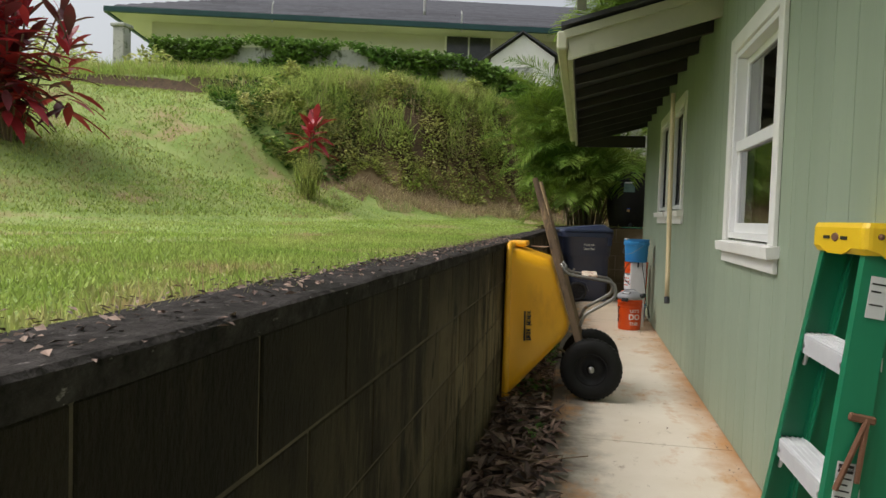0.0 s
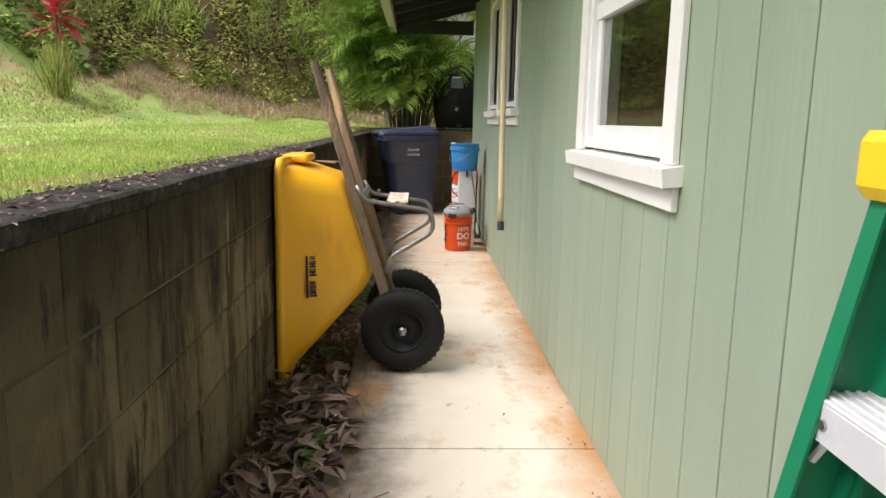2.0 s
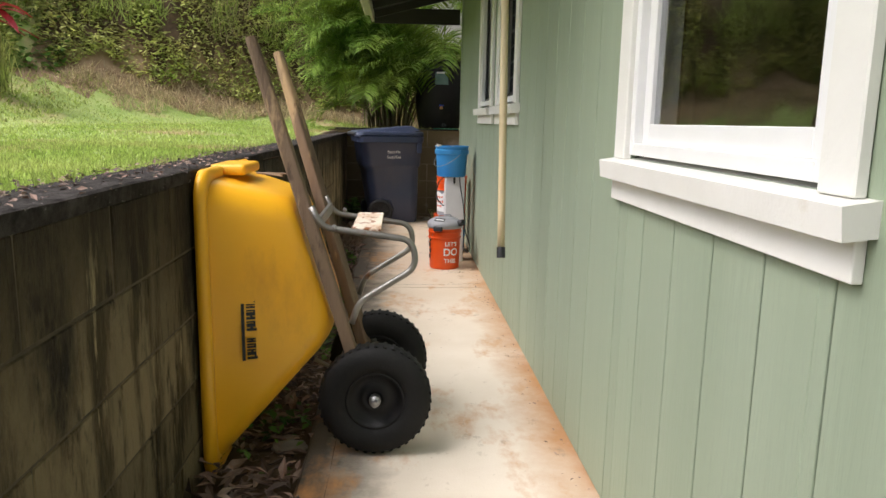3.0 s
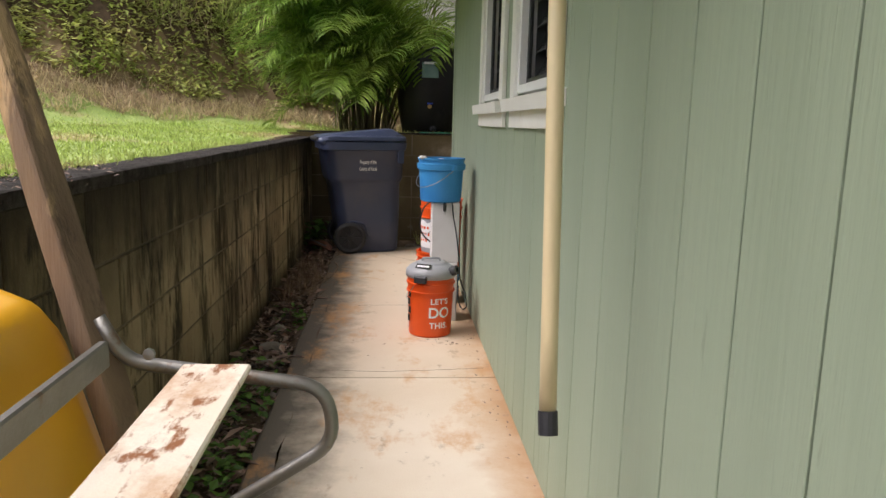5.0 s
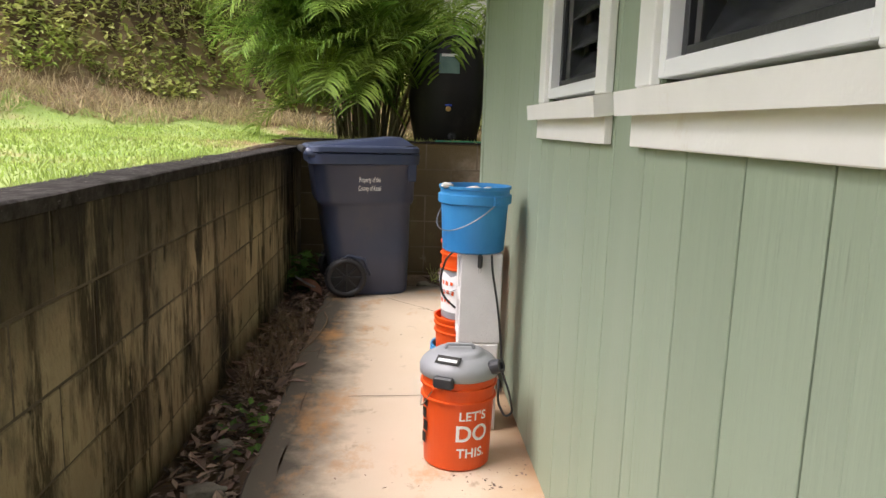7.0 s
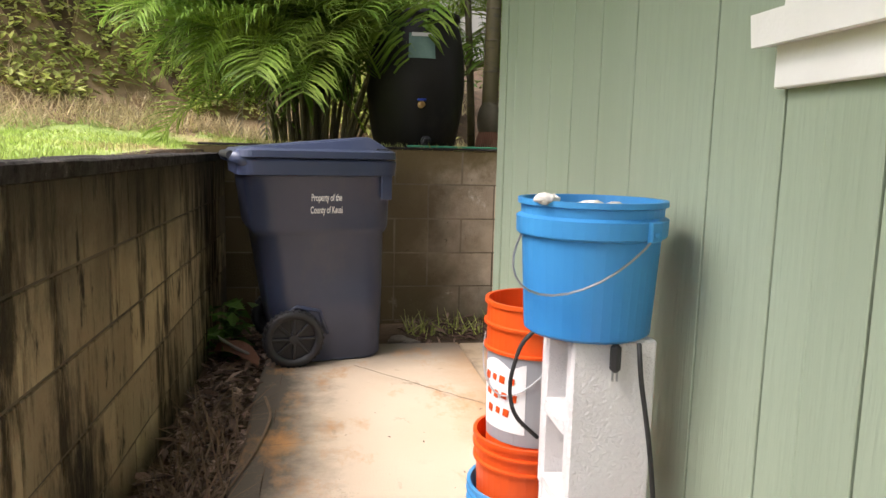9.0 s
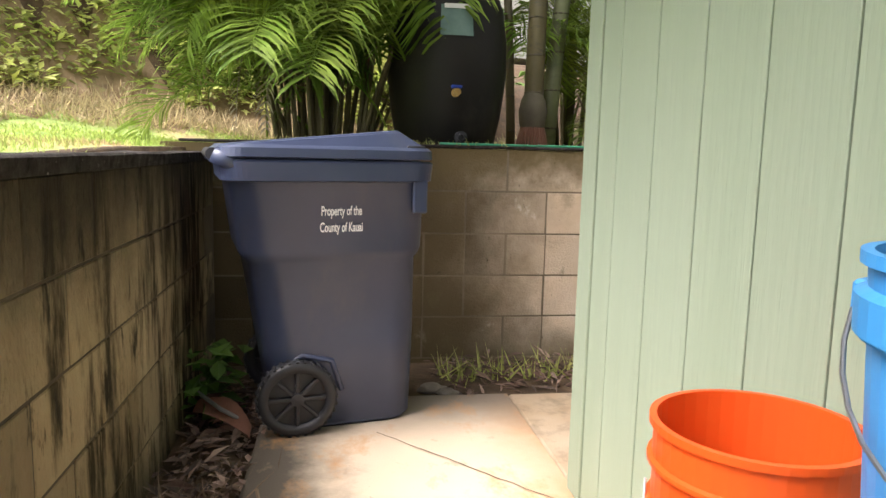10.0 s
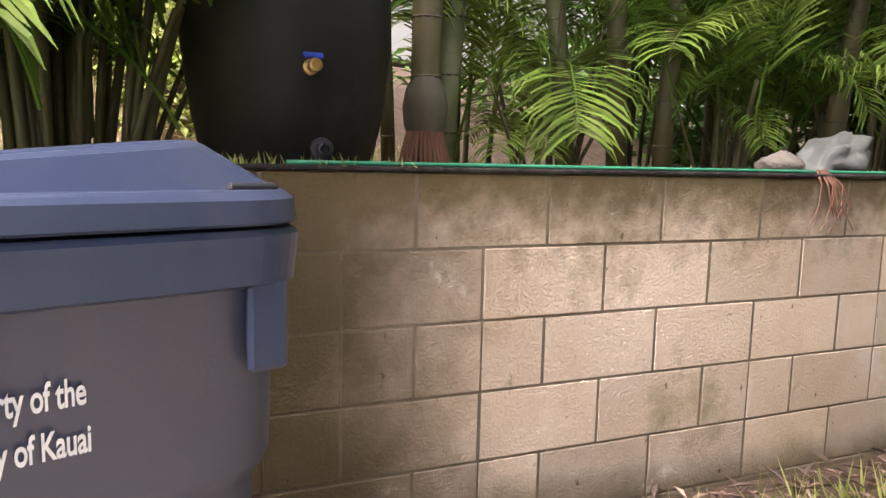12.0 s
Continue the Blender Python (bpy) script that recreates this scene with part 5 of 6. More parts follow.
    # the bin narrows from its hinge side to its front
    for ob in [b, *b.children, *[c for k in b.children for c in k.children]]:
        if ob.type == "MESH" and ob.name.split(".")[0] in ("body", "rim", "lid", "lid_wedge", "lid_notch", "side_grip", "lettering"):
            for v in ob.data.vertices:
                v.co.y *= 1 - (0.06 + 0.22 * min(max(v.co.z / 0.62, 0.0), 1.0)) * (v.co.x + 0.36) / 0.72


def build_pole():
    p = thing("hanging_pole", 0.788, 6.08, 0.0, "long cream wooden pole hanging down from the eave", "pole")
    n = 9
    part("shaft", tube([(0.010, -0.054 + 0.172 * k / n, 0.610 + 1.465 * k / n) for k in range(n + 1)], 0.0165, 14), M_POLE, p, smooth=True)
    part("end_cap", tube([(0.010, -0.066, 0.575), (0.010, -0.0535, 0.618)], 0.019, 14), M_BINBLACK, p, "black rubber end cap")


build_wheelbarrow()
build_ladder()
build_pails()
build_bin()
build_pole()


# ---- plants ----
rng = np.random.default_rng(7)


def blades(points, length, width, lean, seg=1):
    """Grass blades as thin triangles that stand on points."""
    p = np.array(points)
    n = len(p)
    a = rng.uniform(0, 2 * np.pi, n)
    side = np.stack([np.cos(a), np.sin(a), np.zeros(n)], 1) * (width * rng.uniform(0.6, 1.4, n))[:, None]
    b = rng.uniform(0, 2 * np.pi, n)
    hh = length * rng.uniform(0.45, 1.3, n)
    k = rng.uniform(0.1, 1.0, n) * lean
    tip = p + np.stack([np.cos(b) * k * hh, np.sin(b) * k * hh, hh * np.sqrt(np.clip(1 - k * k * 0.7, 0.1, 1))], 1)
    v = np.stack([p - side, p + side, tip], 1).reshape(-1, 3)
    return v.tolist(), [(3 * i, 3 * i + 1, 3 * i + 2) for i in range(n)]


def leaves(points, size, flat=0.5, aspect=0.6):
    """Pointed leaves of two folded halves at points, turned at random."""
    p = np.array(points)
    n = len(p)
    a = rng.uniform(0, 2 * np.pi, n)
    e = rng.uniform(-0.9, 0.9, n) * (1 - flat) + rng.normal(0, 0.25, n)
    d = np.stack([np.cos(a) * np.cos(e), np.sin(a) * np.cos(e), np.sin(e)], 1)
    s = np.stack([-np.sin(a), np.cos(a), rng.normal(0, 0.35, n)], 1)
    s /= np.linalg.norm(s, axis=1)[:, None]
    up = np.cross(d, s)
    L = (size * rng.uniform(0.5, 1.5, n))[:, None]
    base, tip = p, p + d * L
    mid = p + d * L * 0.45
    l, r = mid + s * L * aspect * 0.5 + up * L * 0.1, mid - s * L * aspect * 0.5 + up * L * 0.1
    v = np.stack([base, r, tip, l], 1).reshape(-1, 3)
    return v.tolist(), [f for i in range(n) for f in ((4 * i, 4 * i + 1, 4 * i + 2), (4 * i, 4 * i + 2, 4 * i + 3))]


def scatter(n, x0, x1, y0, y1, keep, lift=0.0, skew=1.0):
    out = []
    xs = rng.uniform(0, 1, n) ** skew * (x1 - x0) + x0
    ys = rng.uniform(y0, y1, n)
    hs = rng.uniform(0, 1, n) ** 1.6
    for x, y, h in zip(xs, ys, hs):
        if keep(x, y):
            out.append((x, y, ground(x, y) + h * lift))
    return out


def bank(x, y):
    return y - toe(x)


def build_lawn():
    """Mown grass, the slope, and the mixed growth on the bank; u runs from 0 at its foot to 1 at its crest."""
    def u(x, y):
        return bank(x, y) / width(x)

    def wild(x, y):
        return x > -4.0 - 2.3 * u(x, y) + 0.5 * noise.noise((x, y, 5))

    pts = scatter(100000, -5.5, -0.49, 0.6, 14.4, lambda x, y: bank(x, y) < -0.1 + 0.3 * noise.noise((x * 2.5, y * 2.5, 3)) and ground(x, y) < 1.5)
    corner = scatter(9000, -0.62, 0.4, 12.22, 14.3, lambda x, y: True)
    near = corner + scatter(40000, -1.9, -0.49, 0.8, 7.5, lambda x, y: True)
    v, f = blades(pts + near, 0.026, 0.0045, 1.1)
    soup("lawn_grass", v, f, M_GRASS, "short mown bright green lawn grass", "grass")
    pts = scatter(90000, -13, -3.2, 4.0, 13.2, lambda x, y: ground(x, y) > 1.05 and not (u(x, y) > 0 and wild(x, y)) and u(x, y) < 1.0)
    v, f = blades(pts, 0.05, 0.008, 1.2)
    soup("slope_grass", v, f, M_SLOPE, "thin patchy grass on the mown slope", "grass")
    edge = [(-0.475 + rng.normal(0, 0.025), y, 0.94) for y in rng.uniform(0.4, 12.0, 5200)]
    v, f = blades(edge, 0.075, 0.004, 0.9)
    soup("edge_grass", v, f, M_GRASS, "untrimmed grass along the wall top", "grass")
    crest = scatter(60000, -13, 0.4, 10.5, 17.0, lambda x, y: (0.75 if wild(x, y) else 1.08) < u(x, y) and bank(x, y) - width(x) < 1.6, 0.05)
    v, f = blades(crest, 0.26, 0.010, 1.0)
    soup("crest_grass", v, f, M_GRASS, "tall bright grass along the top of the bank", "grass")
    vine = scatter(30000, -6.2, 0.8, 10.6, 16.0, lambda x, y: -0.05 < u(x, y) < 1.1 and wild(x, y) and noise.noise((x * 1.1, y * 1.1, 4)) > (-0.45 if x < -3.7 else 0.25), 0.16)
    v, f = leaves(vine, 0.075, 0.5, 0.75)
    soup("bank_creeper", v, f, M_VINE, "dark green creeping leaves on the bank", "creeper")
    weed = [(x, y, z - 0.10 + 0.40 * max(0.0, 0.3 + noise.noise((x * 2.2, y * 2.2, 7)))) for x, y, z in
            scatter(120000, -5.2, 1.6, 11.2, 16.6, lambda x, y: 0.10 + 0.25 * noise.noise((x * 1.3, y, 14)) < u(x, y) < 1.35 and wild(x, y) and noise.noise((x * 2.2, y * 2.2, 7)) > -0.32, 0.14)]
    v, f = leaves(weed, 0.075, 0.45, 0.45)
    soup("bank_weeds", v, f, M_WEED, "mixed yellow-green weeds covering the bank", "weeds")
    dry = scatter(26000, -4.4, 1.8, 11.6, 16.4, lambda x, y: 0.35 < u(x, y) < 1.2 and noise.noise((x * 1.4, y * 1.4, 9)) > 0.0, 0.14)
    v, f = blades(dry, 0.24, 0.006, 1.4)
    soup("dry_grass", v, f, M_DRY, "dry straw-coloured grass on the bank", "grass")
    tall = scatter(60000, -4.8, 1.2, 11.4, 16.6, lambda x, y: 0.4 < u(x, y) < 1.4 and noise.noise((x * 1.8, y * 1.8, 19)) > -0.15, 0.2)
    v, f = blades(tall, 0.28, 0.009, 1.25)
    soup("bank_grass", v, f, M_GRASS, "tufts of long bright grass on the bank", "grass")
    foot = scatter(70000, -4.6, 2.4, 10.9, 15.6, lambda x, y: -0.6 + 0.6 * noise.noise((x * 2, y * 2, 31)) < bank(x, y) < 0.15 + 0.4 * noise.noise((x * 1.5, y * 1.5, 11)) and x > -3.6, 0.05)
    v, f = blades(foot, 0.11, 0.006, 1.5)
    soup("straw", v, f, M_DRY, "dry brown clippings along the bank's foot", "straw")


def build_hedges():
    pts = [(x, 15.78 + rng.normal(0, 0.12), ground(x, 15.8) + z) for x, z in zip(rng.uniform(-9.6, -0.3, 22000), rng.uniform(-0.1, 0.8, 22000))
           if noise.noise((x * 0.9, z * 1.2, 3)) + 0.9 * abs(z - 0.35) > (0.05 if x < -5.5 else -0.2)]
    v, f = leaves(pts, 0.10, 0.3, 0.8)
    soup("fence_vine", v, f, M_HEDGE, "dense green vine climbing over the fence", "vine")
    pts = []
    for cx, cy, cz, r in ((-10.8, 14.6, 3.7, 0.9), (-9.6, 13.6, 3.4, 0.6), (-12.3, 15.5, 4.1, 1.3), (-9.2, 15.2, 3.9, 0.7)):
        d = rng.normal(0, 1, (1500, 3))
        d /= np.linalg.norm(d, axis=1)[:, None]
        q = np.array((cx, cy, cz)) + d * r * rng.uniform(0.55, 1.05, 1500)[:, None]
        pts += [tuple(t) for t in q]
    v, f = leaves(pts, 0.13, 0.3, 0.6)
    soup("shrubbery", v, f, M_WEED, "yellow-green shrubs on the terrace", "shrubs")
    pts = []
    # clumps from k 16 are added to block sky light; the last stand unseen
    for k in range(76):
        cx, cy = (rng.uniform(1.6, 9.5), rng.uniform(15.5, 19.0)) if k < 16 else (rng.uniform(4.6, 8.5), rng.uniform(13.4, 15.2)) if k < 52 else (rng.uniform(7.2, 9.6), rng.uniform(11.0, 14.5))
        cz, r = 1.3 + rng.uniform(0, 1.2 if k < 16 else 3.8), rng.uniform(0.5, 1.1)
        d = rng.normal(0, 1, (520, 3))
        d /= np.linalg.norm(d, axis=1)[:, None]
        q = np.array((cx, cy, cz)) + d * r * rng.uniform(0.4, 1.05, 520)[:, None]
        pts += [tuple(t) for t in q]
    v, f = leaves(pts, 0.16, 0.3, 0.45)
    soup("far_thicket", v, f, M_VINE, "dense dark thicket behind the palms, with clumps added for shade", "thicket")


def frond_mesh(length, n, start, end, leaf, material, seed):
    """A feather-shaped palm leaf: a curved rib along x with leaflets on both sides."""
    r = random.Random(seed)
    pts, p = [], Vector((0, 0, 0))
    steps = 24
    for k in range(steps + 1):
        pts.append(p.copy())
        e = radians(start + (end - start) * (k / steps) ** 1.15)
        p += Vector((math.cos(e), 0, math.sin(e))) * (length / steps)
    bm = tube(pts, 0.008, 5, r1=0.0015)
    for k in range(n):
        t = 0.16 + 0.83 * k / (n - 1)
        i = min(int(t * steps), steps - 1)
        q = pts[i].lerp(pts[i + 1], t * steps - i)
        d = (pts[i + 1] - pts[i]).normalized()
        up = Vector((-d.z, 0, d.x))
        ln = leaf * (0.45 + 0.75 * math.sin(math.pi * min(1, 0.12 + t * 0.86))) * r.uniform(0.85, 1.1)
        for s in (-1, 1):
            out = (Vector((0, s, 0)) * r.uniform(0.8, 1.0) + d * r.uniform(0.55, 0.8) + up * r.uniform(0.05, 0.45)).normalized()
            wv = out.cross(up).normalized() * 0.0068
            m1 = q + out * ln * 0.5
            m2 = q + out * ln * 0.82 - Vector((0, 0, ln * 0.10))
            tip = q + out * ln - Vector((0, 0, ln * r.uniform(0.15, 0.38)))
            vs = [bm.verts.new(c) for c in (q - wv * 0.3, q + wv * 0.3, m1 + wv, m1 - wv, m2 + wv * 0.7, m2 - wv * 0.7, tip)]
            bm.faces.new((vs[0], vs[1], vs[2], vs[3]))
            bm.faces.new((vs[3], vs[2], vs[4], vs[5]))
            bm.faces.new((vs[5], vs[4], vs[6]))
    return mesh_of(bm, material)


FRONDS = [frond_mesh(1.5, 66, 80, -20, 0.36, M_PALM, 1), frond_mesh(1.3, 60, 68, -45, 0.34, M_PALM, 2), frond_mesh(1.75, 70, 86, 15, 0.38, M_PALM, 3), frond_mesh(1.0, 52, 55, -60, 0.31, M_PALM, 4)]
DEADFROND = frond_mesh(0.85, 22, -70, -90, 0.10, M_PALMDRY, 8)


def add_frond(parent, x, y, z, az, scale, k, tilt=0.0, mesh=None):
    o = new("frond", mesh or FRONDS[k])
    o.parent = parent
    o.matrix_basis = pose(x, y, z, 0, tilt, az) @ Matrix.Diagonal((scale, scale, scale, 1))
    return o


def stem(parent, x, y, h, r0, lean, material=None, rings=True):
    pts = [(x + lean[0] * (k / 8) ** 1.3, y + lean[1] * (k / 8) ** 1.3, -0.05 + (h + 0.05) * k / 8) for k in range(9)]
    s = part("stem", tube(pts, r0, 10, r1=r0 * 0.62), material or M_STEM, parent, smooth=True)
    if rings:
        for k in range(1, 14):
            t = k / 14
            i = min(int(t * 8), 7)
            p = Vector(pts[i]).lerp(Vector(pts[i + 1]), t * 8 - i)
            rr = r0 * (1 - 0.38 * t)
            part("ring", lathe([(rr * 0.98, -0.006), (rr * 1.07, 0), (rr * 0.98, 0.006)], 10, m=Matrix.Translation(p)), M_RING, s)
    return pts[-1]


def areca(x, y, label, stems, fronds, reach, low, seed, scale=1.0, bias=None):
    r = random.Random(seed)
    t = thing("areca_palm", x, y, ground(x, y), label, "palm tree", "palms behind the wall")
    tips = []
    for k in range(stems):
        a, d = r.uniform(0, 6.28), r.uniform(0.02, 0.30)
        sx, sy = d * math.cos(a), 0.6 * d * math.sin(a)
        tips.append(stem(t, sx, sy, r.uniform(0.25, 1.3) * scale, r.uniform(0.009, 0.018), (sx * r.uniform(0.4, 1.4), sy * r.uniform(0.4, 1.2)), rings=False))
    for k in range(fronds):
        tip = r.choice(tips)
        az = r.uniform(0, 360) if bias is None else bias + max(-75, min(48, r.gauss(0, 46)))
        add_frond(t, tip[0], tip[1], tip[2] * r.uniform(low, 1.0), az, scale * r.uniform(0.7, 1.15) * reach, r.randrange(4), r.uniform(-14, 18))
    return t


def build_palms():
    a = areca(0.22, 12.62, "bushy areca palm clump with arching green fronds", 56, 150, 0.70, 0.2, 3, 1.4, 205)
    for k in range(2):
        add_frond(a, -0.30 + 0.12 * k, -0.12, 0.95, 200 + 25 * k, 1.0, 0, 0, DEADFROND)
    add_frond(a, -0.1, 0.1, 1.25, 175, 1.15, 1, 0)
    for x, y, sc, sd, st, fr in ((2.05, 13.75, 1.1, 5, 8, 16), (2.75, 13.35, 1.0, 6, 9, 18), (3.55, 13.1, 1.0, 7, 10, 22), (4.5, 13.6, 1.15, 8, 10, 20), (5.4, 13.0, 1.0, 10, 8, 16), (3.0, 12.9, 0.8, 14, 9, 12), (3.9, 12.8, 0.85, 15, 10, 14), (2.15, 13.1, 0.7, 16, 9, 10), (4.9, 12.9, 0.9, 17, 9, 16), (1.15, 13.6, 1.3, 18, 7, 14)):
        areca(x, y, "tall areca palm clump with thin stems", st, fr, 0.95, 0.25, sd, sc)
    # outer palms, the last three leaning over the wall, are added to shade it
    for x, y, h, r0, lean, pale in ((1.45, 12.8, 3.0, 0.062, (0.06, 0.1), 0), (1.58, 12.95, 3.2, 0.055, (0.35, 0.1), 1), (2.22, 13.0, 3.4, 0.045, (-0.55, 0.1), 1), (2.42, 12.9, 3.0, 0.048, (-0.25, 0.0), 0), (2.66, 12.9, 2.8, 0.045, (0.3, 0.1), 0), (1.36, 12.95, 2.9, 0.030, (-0.16, 0.2), 0), (3.5, 13.5, 3.2, 0.045, (0.1, 0.0), 0), (4.1, 13.2, 3.0, 0.045, (-0.1, 0.0), 1), (4.8, 13.4, 3.1, 0.05, (0.1, -0.1), 0), (2.0, 13.8, 3.4, 0.045, (0.0, 0.0), 0), (5.6, 13.3, 3.2, 0.05, (0.0, -0.1), 0), (3.55, 12.75, 2.3, 0.05, (0.1, -0.3), 0), (4.35, 12.7, 2.5, 0.05, (0.0, -0.4), 0), (5.1, 12.7, 2.4, 0.05, (-0.1, -0.4), 0)):
        z = ground(x, y)
        t = thing("palm_tree", x, y, z, "slender ringed palm trunk behind the wall, crown filled out for shade", "palm tree", "palms behind the wall")
        tip = stem(t, 0, 0, h, r0, lean, M_STEMPALE if pale else M_STEM)
        # dense unseen crown, added as a canopy that shades the yard below
        for k in range(22):
            add_frond(t, tip[0], tip[1], tip[2] - 0.05, 24 * k + 13 * x, 1.6, k % 4, 0)
        if x == 1.45:
            for k in range(30):
                a = 2 * math.pi * k / 30
                part("aerial_root", tube([(0.055 * math.cos(a), 0.055 * math.sin(a), 0.22), (0.085 * math.cos(a), 0.085 * math.sin(a), 0.10), (0.115 * math.cos(a), 0.115 * math.sin(a), -0.03)], 0.009, 5, r1=0.006), M_ROOT, t)
            part("root_boss", lathe([(0.03, 0.42), (0.075, 0.34), (0.088, 0.27), (0.08, 0.20), (0.05, 0.12)], 14), M_RING, t, smooth=True)


def ti_plant(x, y, z, label, stems, height, count, size, seed, dark):
    r = random.Random(seed)
    t = thing("ti_plant", x, y, z, label, "plant")
    for k in range(stems):
        a = r.uniform(0, 6.28)
        d = r.uniform(0, 0.34 if stems > 3 else 0.06)
        h = height * r.uniform(0.55, 1.0)
        tip = Vector((d * 2.2 * math.cos(a), d * 2.2 * math.sin(a), h))
        part("stem", tube([(d * 0.3 * math.cos(a), d * 0.3 * math.sin(a), -0.05), tip * 0.5 + Vector((0, 0, 0.05)), tip], 0.012, 6), M_TWIG, t)
        for j in range(count):
            az = 2.4 * j + a
            el = radians(78 - 100 * (j / count) + r.uniform(-12, 12))
            ln = size * r.uniform(0.75, 1.15)
            wd = ln * 0.26
            o = tip - Vector((0, 0, (0.75 if stems > 3 else 0.28) * h * j / count))
            dv = Vector((math.cos(az) * math.cos(el), math.sin(az) * math.cos(el), math.sin(el)))
            sd = Vector((-math.sin(az), math.cos(az), 0))
            bm = bmesh.new()
            rows = []
            for q, ww in ((0, 0.08), (0.25, 0.7), (0.5, 1.0), (0.78, 0.65), (1.0, 0.02)):
                c = o + dv * ln * q - Vector((0, 0, 0.30 * ln * q * q))
                lift = Vector((0, 0, 0.10 * wd))
                rows.append([bm.verts.new(c + sd * wd * ww * 0.5 + lift), bm.verts.new(c), bm.verts.new(c - sd * wd * ww * 0.5 + lift)])
            for p, q in zip(rows, rows[1:]):
                bm.faces.new((p[0], p[1], q[1], q[0]))
                bm.faces.new((p[1], p[2], q[2], q[1]))
            part("leaf", bm, M_TIDARK if dark and r.random() < 0.5 else M_TI, t, smooth=True)


def build_ti():
    z = ground(-3.79, 10.8)
    ti_plant(-3.79, 10.8, z, "slim ti plant with bright red top leaves", 3, 1.35, 11, 0.40, 4, False)
    tuft = [(-3.79 + rng.normal(0, 0.07), 10.8 + rng.normal(0, 0.07), z + rng.uniform(0, 0.35)) for _ in range(900)]
    v, f = blades(tuft, 0.34, 0.006, 0.6)
    soup("grass_tuft", v, f, M_WEED, "tall weedy grass round the ti plant", "grass")
    z = ground(-6.45, 8.1)
    ti_plant(-6.45, 8.1, z, "large dark red ti bush on the slope", 20, 1.9, 22, 0.5, 6, True)


def build_tank():
    t = thing("rain_barrel", 0.885, 12.56, 1.0, "large black plastic rain barrel with two taps", "barrel")
    prof = [(0, 0.0), (0.24, 0.0), (0.262, 0.02), (0.30, 0.20), (0.328, 0.42), (0.325, 0.60), (0.30, 0.78), (0.275, 0.84), (0.268, 0.86), (0.29, 0.875), (0.29, 0.905), (0.27, 0.912), (0, 0.925)]
    part("shell", lathe(prof, 48), M_TANK, t, smooth=True)
    a0 = -105
    n = 8
    bm = bmesh.new()
    rows = [[bm.verts.new((rr * math.cos(radians(a0 + 30 * j / n)), rr * math.sin(radians(a0 + 30 * j / n)), z)) for rr, z in ((0.3315, 0.60), (0.3095, 0.755))] for j in range(n + 1)]
    for p, q in zip(rows, rows[1:]):
        bm.faces.new((p[0], q[0], q[1], p[1]))
    lab = part("label", bm, M_TEAL, t, "faded teal label")
    part("label_band", box((-0.065, -0.006, -0.010), (0.065, 0.002, 0.012), m=pose(0.3115 * math.cos(radians(-90)), 0.3115 * math.sin(radians(-90)), 0.745, 6, 0, -2)), M_WHITEINK, lab)
    for k, (x, z, big) in enumerate(((0.0, 0.315, 0), (0.04, 0.09, 1))):
        y = -0.318 if k == 0 else -0.275
        m = Matrix.Translation((x, y, z)) @ Matrix.Rotation(radians(90), 4, "X")
        if big:
            part("outlet", lathe([(0.034, 0.0), (0.034, 0.02), (0.02, 0.022), (0.02, 0.05), (0.013, 0.052), (0.013, 0.03), (0, 0.03)], 18, m=m), M_BINBLACK, t, "black threaded outlet")
        else:
            tap = part("tap", lathe([(0.022, 0.0), (0.022, 0.01), (0.012, 0.012), (0.012, 0.05), (0.018, 0.052), (0.018, 0.075), (0.012, 0.076), (0.012, 0.06), (0, 0.06)], 16, m=m), M_BRASS, t, "brass tap")
            part("tap_handle", box((-0.028, -0.012, 0.0), (0.028, 0.012, 0.016), 0.004, m=Matrix.Translation((x, y - 0.035, z + 0.02))), M_TAPBLUE, tap, "blue lever handle")
            part("tap_stem", tube([(x, y - 0.035, z), (x, y - 0.035, z + 0.024)], 0.006, 8), M_BRASS, tap)
    h = thing("garden_hose", 0, 0, 0, "thin green garden hose lying along the wall top", "hose")
    pts = [(0.78 + 0.16 * k, 12.015 + 0.03 * math.sin(k * 0.7) + 0.02, 1.054) for k in range(18)]
    part("hose", tube(pts, 0.006, 8), M_HOSE, h, smooth=True)


def stone(name, x, y, z, s, seed, material, label, flat=0.6, category="stone", group=""):
    t = thing(name, x, y, z, label, category, group)
    bm = bmesh.new()
    bmesh.ops.create_icosphere(bm, subdivisions=3, radius=1)
    for v in bm.verts:
        d = 1 + 0.35 * noise.noise(v.co * 1.6 + Vector((seed, seed * 2, 0))) + 0.1 * noise.noise(v.co * 5 + Vector((0, seed, 0)))
        v.co = Vector((v.co.x * s * d, v.co.y * s * 0.75 * d, v.co.z * s * flat * d + s * flat * 0.55))
    part("body", bm, material, t, smooth=True)


